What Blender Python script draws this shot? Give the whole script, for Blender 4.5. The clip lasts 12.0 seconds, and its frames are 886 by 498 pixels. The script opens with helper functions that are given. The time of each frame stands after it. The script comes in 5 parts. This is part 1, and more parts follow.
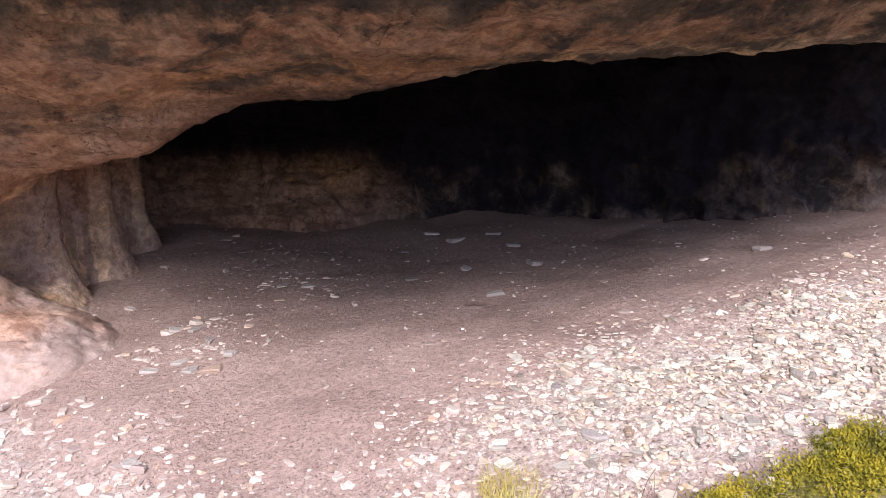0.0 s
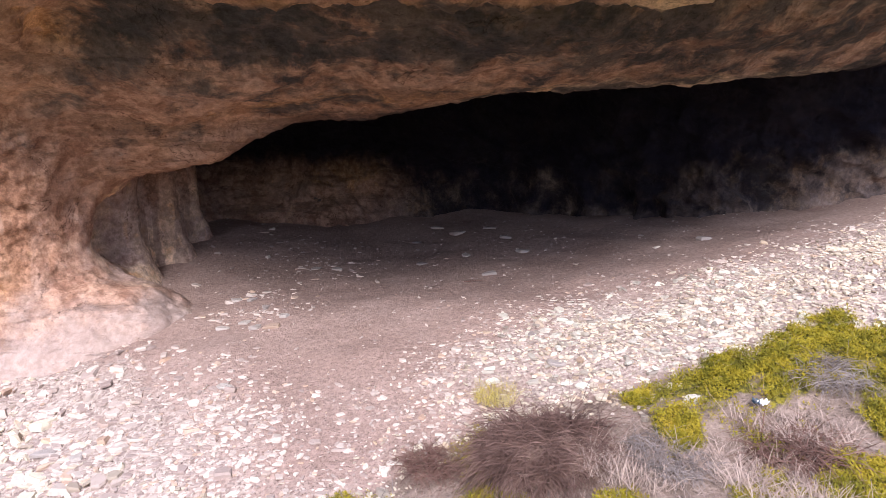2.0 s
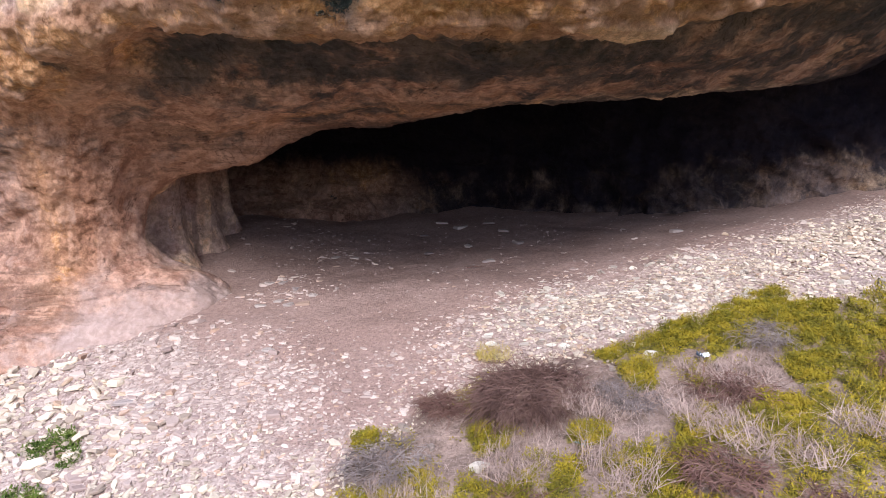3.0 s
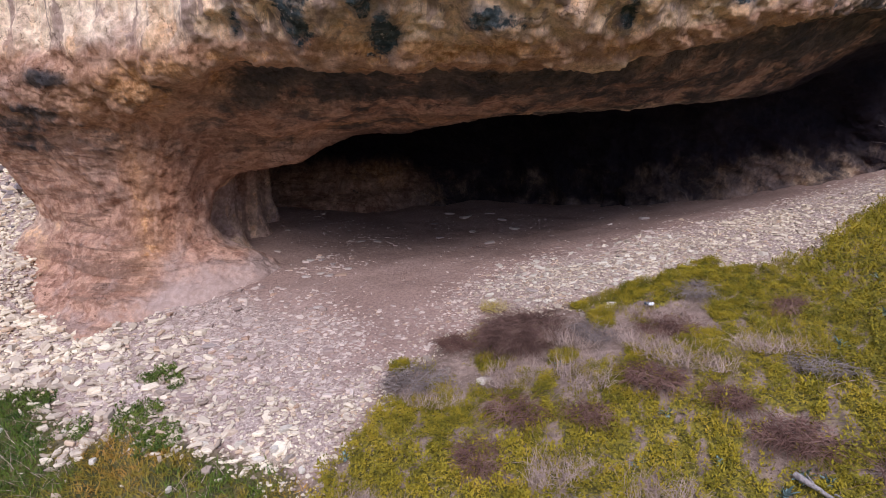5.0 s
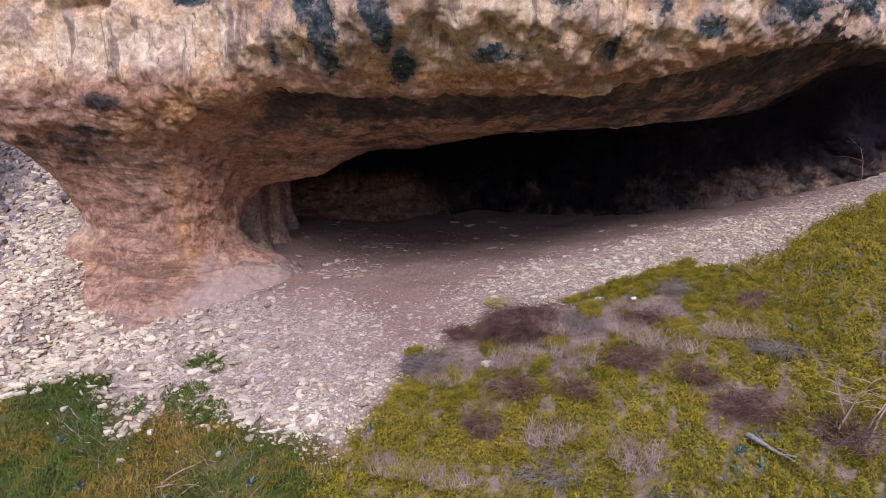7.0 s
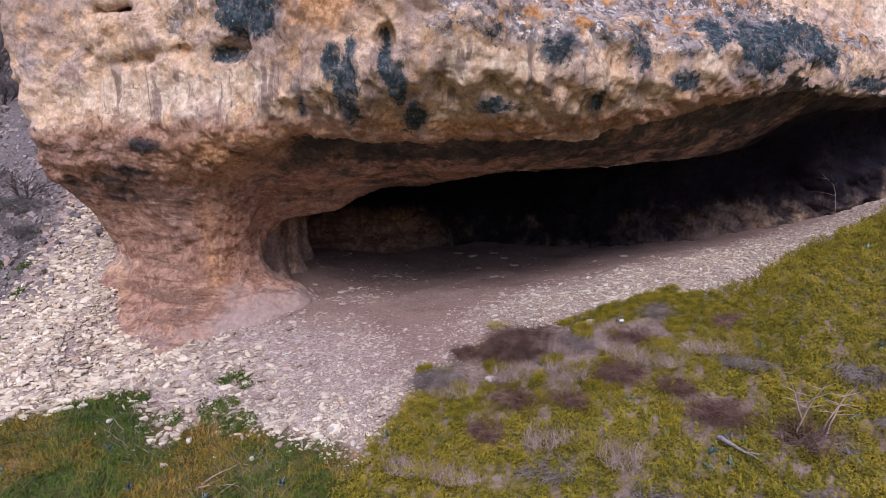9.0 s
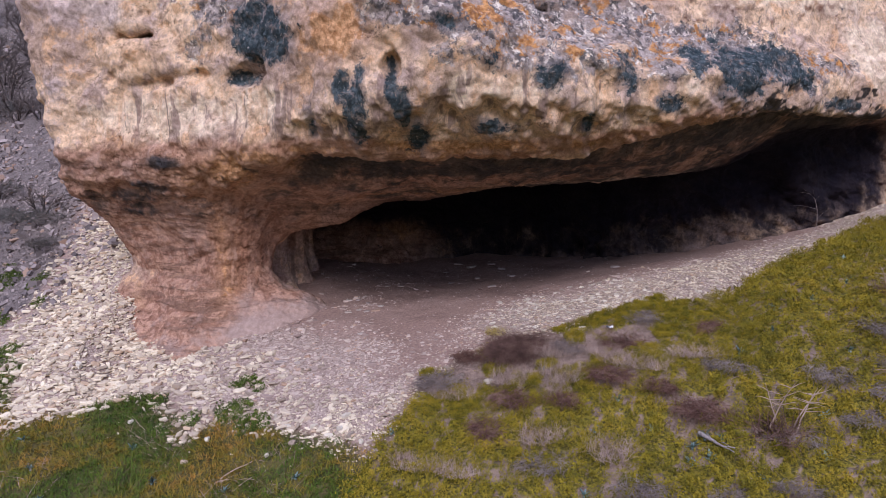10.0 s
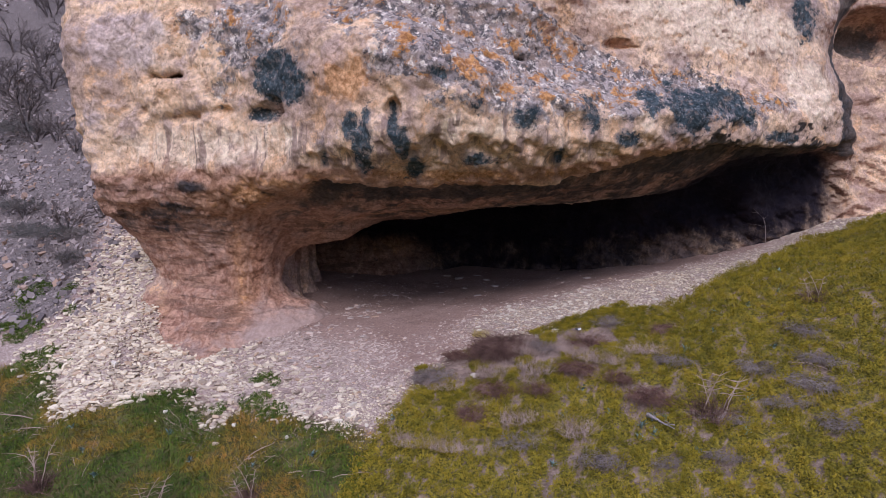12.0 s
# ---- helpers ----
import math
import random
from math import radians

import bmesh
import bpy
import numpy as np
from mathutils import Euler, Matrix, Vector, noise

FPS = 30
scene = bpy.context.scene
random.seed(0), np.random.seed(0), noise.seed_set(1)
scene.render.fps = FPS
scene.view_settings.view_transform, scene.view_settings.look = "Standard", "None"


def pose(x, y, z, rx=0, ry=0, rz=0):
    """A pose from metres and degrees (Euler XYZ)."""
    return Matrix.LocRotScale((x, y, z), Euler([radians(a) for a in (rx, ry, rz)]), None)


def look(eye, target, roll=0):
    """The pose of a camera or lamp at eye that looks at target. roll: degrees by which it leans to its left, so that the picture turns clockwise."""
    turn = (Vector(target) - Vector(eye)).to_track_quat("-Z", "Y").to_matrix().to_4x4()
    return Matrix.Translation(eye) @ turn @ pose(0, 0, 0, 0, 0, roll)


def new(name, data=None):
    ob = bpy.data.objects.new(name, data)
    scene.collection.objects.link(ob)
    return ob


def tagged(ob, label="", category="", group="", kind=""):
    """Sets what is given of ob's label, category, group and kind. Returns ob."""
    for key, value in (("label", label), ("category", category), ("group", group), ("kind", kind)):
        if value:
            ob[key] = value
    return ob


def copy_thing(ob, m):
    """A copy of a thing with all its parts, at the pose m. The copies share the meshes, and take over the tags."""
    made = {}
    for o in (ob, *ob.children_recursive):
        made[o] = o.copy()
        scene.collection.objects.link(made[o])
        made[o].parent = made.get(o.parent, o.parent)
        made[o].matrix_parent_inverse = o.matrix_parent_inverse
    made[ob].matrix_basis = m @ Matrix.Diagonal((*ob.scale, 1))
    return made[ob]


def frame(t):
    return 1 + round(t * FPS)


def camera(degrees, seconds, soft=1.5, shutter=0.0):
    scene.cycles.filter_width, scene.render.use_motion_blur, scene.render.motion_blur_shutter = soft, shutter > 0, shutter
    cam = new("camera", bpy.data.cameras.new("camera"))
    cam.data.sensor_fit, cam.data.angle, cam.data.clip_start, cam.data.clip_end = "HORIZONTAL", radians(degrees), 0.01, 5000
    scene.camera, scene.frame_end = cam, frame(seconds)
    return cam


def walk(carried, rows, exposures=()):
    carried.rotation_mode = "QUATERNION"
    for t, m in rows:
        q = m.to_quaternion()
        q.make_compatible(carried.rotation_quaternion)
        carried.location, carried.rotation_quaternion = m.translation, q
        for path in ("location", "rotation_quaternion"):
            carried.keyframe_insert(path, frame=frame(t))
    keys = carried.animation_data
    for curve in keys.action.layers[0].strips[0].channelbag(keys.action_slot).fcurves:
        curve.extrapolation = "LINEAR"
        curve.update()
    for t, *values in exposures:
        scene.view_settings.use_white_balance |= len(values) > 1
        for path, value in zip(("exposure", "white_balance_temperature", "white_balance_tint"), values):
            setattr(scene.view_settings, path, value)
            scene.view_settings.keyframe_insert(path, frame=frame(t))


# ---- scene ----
cam = camera(67.8, 12.0, soft=0.7)
PATH = [
    (0.0, (0.081, -0.201, 1.859), (0.039, 1.759, 1.46), -0.45),
    (0.5, (0.072, -0.439, 1.889), (0.032, 1.52, 1.491), -0.4),
    (1.0, (0.074, -0.808, 1.932), (0.031, 1.152, 1.535), -0.35),
    (1.5, (0.068, -1.275, 1.974), (0.025, 0.686, 1.58), -0.3),
    (2.0, (0.059, -1.826, 2.021), (0.016, 0.135, 1.629), -0.2),
    (2.5, (0.04, -2.422, 2.07), (-0.004, -0.461, 1.679), -0.15),
    (3.0, (0.011, -3.016, 2.107), (-0.032, -1.055, 1.719), -0.1),
    (5.0, (-0.108, -5.028, 2.228), (-0.15, -3.066, 1.839), -0.1),
    (5.5, (-0.128, -5.36, 2.241), (-0.172, -3.398, 1.854), -0.1),
    (6.0, (-0.149, -5.654, 2.254), (-0.194, -3.692, 1.868), -0.1),
    (6.5, (-0.166, -5.919, 2.28), (-0.211, -3.955, 1.906), -0.1),
    (7.0, (-0.184, -6.166, 2.297), (-0.23, -4.198, 1.946), -0.1),
    (9.0, (-0.253, -7.208, 2.412), (-0.302, -5.224, 2.157), -0.2),
    (9.5, (-0.271, -7.527, 2.448), (-0.318, -5.542, 2.213), -0.2),
    (10.0, (-0.286, -7.879, 2.49), (-0.329, -5.892, 2.27), -0.2),
    (10.5, (-0.3, -8.265, 2.538), (-0.339, -6.276, 2.331), -0.15),
    (11.0, (-0.316, -8.688, 2.587), (-0.345, -6.698, 2.391), -0.1),
    (11.5, (-0.333, -9.13, 2.644), (-0.35, -7.139, 2.456), -0.1),
    (12.0, (-0.36, -9.601, 2.708), (-0.362, -7.609, 2.524), 0.0),
]
walk(cam, [(t, look(eye, to, roll)) for t, eye, to, roll in PATH],
     exposures=((0.0, 1.15, 6000, 17), (2.5, 0.92, 6000, 18), (5.0, 0.05, 6020, 22.5), (7.0, -0.06, 6000, 25), (12.0, -0.32, 5800, 26)))

# ---- light: a bright overcast sky, darker towards the horizon, and a wide veiled sun behind the camera ----
SUN_ELEV, SUN_AZ = radians(40), radians(186)   # azimuth clockwise from +y
world = bpy.data.worlds.new("sky")
scene.world = world
world.use_nodes = True
wn = world.node_tree
sky = wn.nodes.new("ShaderNodeTexSky")
sky.sky_type, sky.sun_disc = "NISHITA", False
sky.sun_elevation, sky.sun_rotation = SUN_ELEV, SUN_AZ
sky.air_density, sky.dust_density, sky.ozone_density = 1.0, 2.0, 1.0
where = wn.nodes.new("ShaderNodeTexCoord")
split = wn.nodes.new("ShaderNodeSeparateXYZ")
cloud = wn.nodes.new("ShaderNodeMapRange")
cloud.inputs["From Min"].default_value, cloud.inputs["From Max"].default_value = 0.0, 1.0
cloud.inputs["To Min"].default_value, cloud.inputs["To Max"].default_value = 0.13, 1.04
tone = wn.nodes.new("ShaderNodeMix")
tone.data_type, tone.blend_type = "RGBA", "MULTIPLY"
tone.inputs["Factor"].default_value = 1.0
tone.inputs["A"].default_value = (11.8, 13.3, 17.0, 1)
wash = wn.nodes.new("ShaderNodeMix")
wash.data_type = "RGBA"
wash.inputs["Factor"].default_value = 0.8
wn.links.new(where.outputs["Generated"], split.inputs["Vector"])
wn.links.new(split.outputs["Z"], cloud.inputs["Value"])
wn.links.new(cloud.outputs["Result"], tone.inputs["B"])
wn.links.new(sky.outputs["Color"], wash.inputs["A"])
wn.links.new(tone.outputs["Result"], wash.inputs["B"])
wn.links.new(wash.outputs["Result"], wn.nodes["Background"].inputs["Color"])
wn.nodes["Background"].inputs["Strength"].default_value = 0.10
sun = new("sun", bpy.data.lights.new("sun", "SUN"))
sun.data.energy, sun.data.angle, sun.data.color = 2.9, radians(24), (1.0, 0.95, 0.9)
sun.matrix_world = look((0, 0, 0), (-math.sin(SUN_AZ) * math.cos(SUN_ELEV), -math.cos(SUN_AZ) * math.cos(SUN_ELEV), -math.sin(SUN_ELEV)))


# ---- numbers: smooth curves through a few knots ----
def curve(knots):
    """A smooth function through (place, value) knots."""
    xs, ys = np.array([k[0] for k in knots], float), np.array([k[1] for k in knots], float)
    slope = np.gradient(ys, xs)

    def at(v):
        v = np.clip(np.asarray(v, float), xs[0], xs[-1])
        i = np.clip(np.searchsorted(xs, v) - 1, 0, len(xs) - 2)
        h = xs[i + 1] - xs[i]
        u = (v - xs[i]) / h
        return ((2 * u**3 - 3 * u**2 + 1) * ys[i] + (u**3 - 2 * u**2 + u) * h * slope[i]
                + (3 * u**2 - 2 * u**3) * ys[i + 1] + (u**3 - u**2) * h * slope[i + 1])
    return at


def step(a, b, v):
    u = np.clip((np.asarray(v, float) - a) / (b - a), 0, 1)
    return u * u * (3 - 2 * u)


def smax(a, b, k):
    h = np.clip(0.5 + 0.5 * (a - b) / k, 0, 1)
    return b + (a - b) * h + k * h * (1 - h)


def smin(a, b, k):
    return -smax(-a, -b, k)


def softplus(v, k=0.5):
    return k * np.log1p(np.exp(np.clip(v / k, -40, 40)))


def lump(x, y, size, seed=0.0):
    """Plain smooth unevenness in the plan, about -1 to 1."""
    x, y = x / size + seed, y / size - seed
    return (np.sin(2.1 * x + 1.3 * np.sin(1.7 * y)) + np.sin(1.9 * y + 1.1 * np.sin(2.3 * x + 1)) + np.sin(1.3 * (x + y) + 2)) / 3


def plan_distance(x, y, plan):
    """How far outside a closed outline in the plan (inside: minus)."""
    best, inside = np.full(x.shape, 1e9), np.zeros(x.shape, bool)
    for (ax, ay), (bx, by) in zip(plan, list(plan[1:]) + list(plan[:1])):
        ex, ey = bx - ax, by - ay
        u = np.clip(((x - ax) * ex + (y - ay) * ey) / (ex * ex + ey * ey), 0, 1)
        best = np.minimum(best, np.hypot(x - ax - u * ex, y - ay - u * ey))
        if ey:
            inside ^= ((ay > y) != (by > y)) & (x < ax + (y - ay) * ex / ey)
    return np.where(inside, -best, best)


# outlines in the plan: the green bank, the grass beside it, the clean dusty floor of the cave
BANK_PLAN = ((-2.0, -14), (-1.95, -0.4), (-1.75, 0.3), (-1.5, 0.8), (-1.2, 1.3), (-0.88, 2.1), (-0.34, 2.55), (0.3, 2.9), (1.3, 2.9), (2.0, 3.1), (2.8, 3.5), (3.5, 3.3), (4.0, 3.2),
             (5.0, 4.0), (6.9, 5.5), (8.3, 6.5), (9.6, 6.5), (12, 7.2), (16, 7.5), (16, -14))
GRASS_PLAN = ((-1.3, -14), (-1.3, -0.4), (-1.35, 0.35), (-1.65, 0.85), (-2.5, 1.25), (-3.4, 1.55), (-3.9, 1.8), (-4.25, 1.5), (-4.7, 2.1), (-5.45, 2.8), (-6.55, 2.45), (-7.2, 2.05),
              (-8.3, 3.5), (-9.8, 4.0), (-15, 5), (-15, -14))
DUST_PLAN = ((-3.6, 4.3), (-2.3, 3.5), (-1, 2.9), (0.0, 3.6), (0.5, 4.0), (1.3, 4.4), (2.1, 4.6), (3.3, 4.95), (4.2, 5.5), (5.3, 6.3), (6.4, 6.8), (8, 7.2), (8, 14), (-5, 14), (-5, 4.4))


# ---- the ground: cave floor, the bank in front of it, the hillside beside and behind ----
def ground_z(x, y):
    x, y = np.asarray(x, float), np.asarray(y, float)
    xc = np.clip(x, -14, 14)
    yc = np.clip(y, -9, 12)
    s = softplus(3.5 - 0.2 * np.clip(x, -8, 8) - yc)
    z = -0.20 + 0.125 * xc + 0.0114 * np.clip(x, 0, 10) ** 2 + 0.055 * yc - (0.30 + 0.015 * np.clip(x, -8, 8)) * s - 0.012 * np.clip(x, -8, 8) * yc
    z = z - 0.12 * np.clip(-9 - y, 0, 60)
    z = z + 0.2 * np.exp(-((x + 3.8) / 1.2) ** 2 - ((y - 7.7) / 1.3) ** 2)
    z = z - 0.15 * np.exp(-((x + 4.2) / 1.5) ** 2 - ((y - 3.3) / 0.8) ** 2)
    z = z + 0.17 * np.exp(-((x - 2.9) / 1.6) ** 2 - ((y - 5.4) / 1.6) ** 2) - 0.13 * np.exp(-((x + 1.9) / 1.4) ** 2 - ((y - 7.2) / 1.4) ** 2)
    z = z - 0.13 * np.exp(-((x + 6.3) / 1.2) ** 2 - ((y - 3.4) / 0.9) ** 2) + 0.1 * np.exp(-((x - 1.9) / 0.9) ** 2 - ((y - 2.8) / 0.7) ** 2)
    z = z + 0.05 * lump(x, y, 1.1) + 0.02 * lump(x, y, 0.37, 3.0)
    z = z + 0.16 * np.exp(-((x - 1.9) / 1.5) ** 2 - ((y - 1.2) / 0.8) ** 2)
    z = z + 0.05 * lump(x, y, 0.6, 1.7) * step(0.1, -0.5, plan_distance(x, y, BANK_PLAN))
    dy = np.clip(y - 5, -40, 30)
    hill = -0.44 + 0.6 * dy + 0.02 * np.maximum(dy, 0) ** 2 + 0.33 * np.clip(x + 9, -9, 6) + 0.25 * lump(x, y, 2.3) + 0.08 * lump(x, y, 0.8)
    hill = np.minimum(hill, 26 + 0.3 * lump(x, y, 8))
    beside = np.maximum(step(-6.3, -7.2, x), step(14.6, 15.6, y))
    out = z * (1 - beside) + beside * smax(z, hill, 0.5)
    return out


def stretched(lo, hi, pitch, far, grow=1.35):
    """Even places from lo to hi, then ever wider ones out to far on both sides."""
    mid = list(np.arange(lo, hi + pitch / 2, pitch))
    g, out = pitch, []
    while (out[-1] if out else 0) < far:
        g *= grow
        out.append((out[-1] if out else 0) + g)
    return np.array([lo - o for o in reversed(out)] + mid + [hi + o for o in out])


# ---- the rock: a boulder-like brow with a cave under it, as one solid ----
nose_y = curve(((-9.5, 5.0), (-8, 4.2), (-6.8, 4.1), (-5.9, 3.8), (-5.0, 3.5), (-4.1, 3.15), (-3.1, 2.45), (-2.1, 1.7), (-1, 1.35), (0.3, 1.5), (1.7, 2.0), (3.6, 2.9), (5.5, 4.1), (7.4, 5.45), (9.3, 6.6), (12, 7.5)))
lip_y = curve(((-9.5, 5.0), (-6.5, 4.1), (-4.8, 3.6), (-3.4, 3.05), (-2, 2.42), (0, 2.42), (2.5, 2.95), (4.25, 3.6), (5.8, 4.5), (7.4, 5.5), (9.3, 6.6), (12, 7.5)))
roof_y = curve(((-9.5, 5.0), (-6.5, 4.1), (-4.8, 3.5), (-3.4, 3.0), (-2, 2.75), (0, 2.76), (2.5, 3.1), (4.25, 3.6), (5.8, 4.5), (7.4, 5.5), (9.3, 6.6), (12, 7.5)))
lip_z = curve(((-9.5, 2.8), (-4.8, 2.95), (-2, 2.85), (0, 2.8), (2.5, 3.05), (4.25, 3.45), (5.8, 3.6), (7.4, 3.65), (9.3, 3.75), (12, 3.8)))
inner_drop = curve(((-9.5, 0.5), (0, 0.52), (2.5, 0.65), (5, 0.9), (7, 0.45), (8.5, 0.2), (12, 0.2)))
pillar_y = curve(((-9.5, 5.0), (-8, 4.3), (-6.5, 4.25), (-5, 3.7), (-4.4, 3.85), (-3.6, 4.3), (-2.5, 4.8), (12, 4.8)))
pillar_in = curve(((-2.5, -0.5), (-1.1, -0.2), (-0.65, 0.12), (-0.15, 0.7), (0.3, 0.9), (0.8, 0.96), (1.3, 0.8), (1.7, 0.6), (2.1, 0.35), (2.6, 0.0), (3.2, -0.2), (9, -0.2)))
brow_in = curve(((-2.5, 0.1), (2.3, 0.1), (2.7, -0.02), (3.0, -0.08), (3.5, 0.02), (4.2, 0.0), (5, 0.0), (9, 0.6)))
ledge = curve(((-9.5, 0.6), (-5, 0.1), (-3, 0.5), (-1, 1.25), (1, 1.25), (3, 1.3), (5, 0.9), (7, 0.55), (8.3, 0.25), (9.5, 0.2), (12, 0.2)))
ledge_z = curve(((-9.5, 5.6), (-5, 5.6), (-3, 5.1), (-1, 4.8), (1, 4.2), (3.5, 4.0), (8, 4.3), (12, 4.4)))
left_x = curve(((-3, -8.4), (-0.8, -7.85), (0.25, -7.35), (0.8, -7.15), (1.45, -7.4), (2.2, -7.85), (3, -8.0), (4, -8.3), (5.65, -8.65), (6.6, -8.85), (9, -9.4)))
right_x = curve(((-3, 9.3), (3, 9.3), (3.9, 9.3), (5, 9.15), (6, 8.7), (6.5, 8.75), (8, 9.6)))
CAVE_PLAN = ((-3.3, -1.0), (-3.35, 3.4), (-3.75, 4.4), (-4.1, 5.2), (-4.2, 6.6), (-4.0, 7.55), (-4.3, 8.3), (-4.0, 9.2), (-2.9, 9.4), (-1.7, 9.3),
             (-0.9, 9.8), (0.8, 9.9), (2.2, 9.15), (3.6, 8.4), (5.5, 8.1), (7.4, 7.75), (9.0, 8.1), (10.4, 8.0), (13.5, 8.6), (13.5, -1.0))
# fluted fins between the pillar and the back wall: foot x, y, head x, y, foot radius, height
FINS = ((-4.0, 6.4, -4.3, 6.38, 0.42, 1.5), (-3.78, 7.15, -4.05, 7.0, 0.42, 1.8), (-3.68, 7.7, -3.95, 7.65, 0.34, 1.65))
POCKETS = ((-5.95, 3.70, 4.92, 0.5, 0.17), (-6.12, 3.74, 4.7, 0.2, 0.38), (-6.5, 3.92, 4.22, 0.2, 0.13), (-5.72, 3.66, 4.17, 0.23, 0.14), (-5.35, 3.54, 4.1, 0.2, 0.16), (-4.72, 3.32, 4.15, 0.2, 0.16),
           (-3.72, 2.80, 4.13, 0.5, 0.19), (-1.18, 1.52, 3.97, 0.16, 0.24), (1.0, 2.97, 5.1, 0.2, 0.12), (3.3, 3.8, 5.58, 0.5, 0.09), (11.2, 8.6, 6.75, 1.15, 0.8))


def rock_field(x, y, z):
    """Below 0 inside the rock. x, y, z: three axes that broadcast."""
    ny, ly, lz = nose_y(x), lip_y(x), lip_z(x)
    up = step(1.9, 2.95, z)
    face = up * (ny + brow_in(z)) + (1 - up) * (pillar_y(x) + pillar_in(z)) + ledge(x) * step(0, 1.2, z - ledge_z(x))
    round_off = 0.9 - 0.55 * step(5.5, 8.5, x)
    brow = smax(face - y, smax(left_x(z) - x, x - right_x(z) - 0.78 * np.clip(y - 6.5, 0, 1.3), 0.2), round_off)
    back = 7.9 + 0.25 * np.clip(10 - x, 0, 3) + 0.12 * (z - 1.5) - y + 0 * x
    solid = smin(brow, smax(back, 6.5 - x, 0.4), 0.3)
    s = y - ly
    ceiling = lz - 0.04 - np.where(s < 0, 0.9 * s, 0)
    s = y - roof_y(x)
    in_drop = inner_drop(x)
    ceiling = ceiling - in_drop * (0.25 * step(0, 0.8, s) + 0.75 * step(0.6, 2.7, s)) + 0.75 * step(2.6, 3.7, s) - 0.3 * step(4.5, 7.0, s)
    ceiling = ceiling + 0.20 * np.exp(-((s - 0.5) / 0.32) ** 2) * step(-4.2, -3.0, x)
    ceiling = ceiling - 0.55 * step(-1.2, -3.9, x) * step(0.3, 1.5, s)
    ceiling = ceiling - 0.50 * step(0.6, -1.5, x) * step(0.9, 2.4, s)
    walls = plan_distance(x + 0 * y, y + 0 * x, CAVE_PLAN)
    walls = walls + 0.16 * np.sin(1.9 * x + 1.1 * z + 1.4 * np.sin(1.3 * y)) * np.sin(1.7 * y - 0.8 * z) + 0.07 * np.sin(4.1 * x + 2 * z) * np.sin(3.7 * y + 1)
    cave = smax(z - ceiling, walls + (0.10 - 0.55 * step(-0.4, -1.7, x) * step(8.2, 9.0, y)) * (z - 0.6) + 0.32 * np.exp(-np.clip(z - 0.1 * np.clip(x, 0, 9) + 0.1, -0.2, 9) / 0.3), 0.5)
    f = smax(solid, -cave, 0.16 + 0.35 * step(-2.9, -3.7, x))
    for ax, ay, bx, by, low_r, top in FINS:
        u = np.clip((z + 0.2) / (top + 0.2), 0, 1.2)
        f = smin(f, np.hypot(x - ax - (bx - ax) * u, y - ay - (by - ay) * u) - low_r * (1 - 0.58 * np.sin(np.pi * np.clip(u, 0, 1)) ** 0.7), 0.2)
    f = smax(f, 1 - np.sqrt(((x + 4.12) / 0.5) ** 2 + ((y - 5.8) / 0.55) ** 2 + ((z - 0.7) / 0.85) ** 2) - 0.35, 0.14)
    apron = 0.8 * (np.sqrt(((x + 4.0) / 1.3) ** 2 + ((y - 5.25) / 1.1) ** 2 + ((z + 0.6) / 0.85) ** 2) - 1)
    f = smin(f, apron, 0.4)
    for px, py, pz, r, flat in POCKETS:
        f = smax(f, r - np.sqrt((x - px) ** 2 + (y - py) ** 2 + ((z - pz) * r / max(flat, 0.01)) ** 2), 0.08)
    return f


def skin(field, lo, hi, h):
    """A mesh of the surface field = 0 in a box, with squares of about h (naive surface nets)."""
    ax = [np.arange(a, b + h / 2, h) for a, b in zip(lo, hi)]
    f = field(ax[0][:, None, None], ax[1][None, :, None], ax[2][None, None, :]).astype(np.float32)
    for i in range(3):
        edge = [slice(None)] * 3
        for e in (0, -1):
            edge[i] = e
            f[tuple(edge)] = np.maximum(f[tuple(edge)], 0.02)
    n = [k - 1 for k in f.shape]
    total, count = np.zeros((*n, 3), np.float32), np.zeros(n, np.float32)
    corner = lambda d: f[d[0]:d[0] + n[0], d[1]:d[1] + n[1], d[2]:d[2] + n[2]]
    for axis in range(3):
        for p in (0, 1):
            for q in (0, 1):
                d = [p, q]
                d.insert(axis, 0)
                e = list(d)
                e[axis] = 1
                a, b = corner(d), corner(e)
                cross = (a < 0) != (b < 0)
                u = np.where(cross, a / np.where(a == b, 1, a - b), 0)
                for c in range(3):
                    total[..., c] += cross * (d[c] if c != axis else u)
                count += cross
    live = count > 0
    index = np.full(n, -1, np.int64)
    index[live] = np.arange(live.sum())
    cells = np.argwhere(live)
    points = np.array(lo) + (cells + total[live] / count[live][:, None]) * h
    quads = []
    for axis in range(3):
        a = f[tuple(slice(1, -1) if i != axis else slice(0, -1) for i in range(3))]
        b = f[tuple(slice(1, -1) if i != axis else slice(1, None) for i in range(3))]
        for sign in (1, -1):
            at = np.argwhere((a < 0) & (b >= 0) if sign > 0 else (a >= 0) & (b < 0))
            one = np.ones(3, int)
            one[axis] = 0
            base = at + one
            i1, i2 = [np.eye(3, dtype=int)[(axis + k) % 3] for k in (1, 2)]
            ring = [base - i1 - i2, base - i2, base, base - i1]
            quad = np.stack([index[tuple(r.T)] for r in ring], 1)
            quads.append(quad if sign > 0 else quad[:, ::-1])
    return points, np.concatenate(quads)


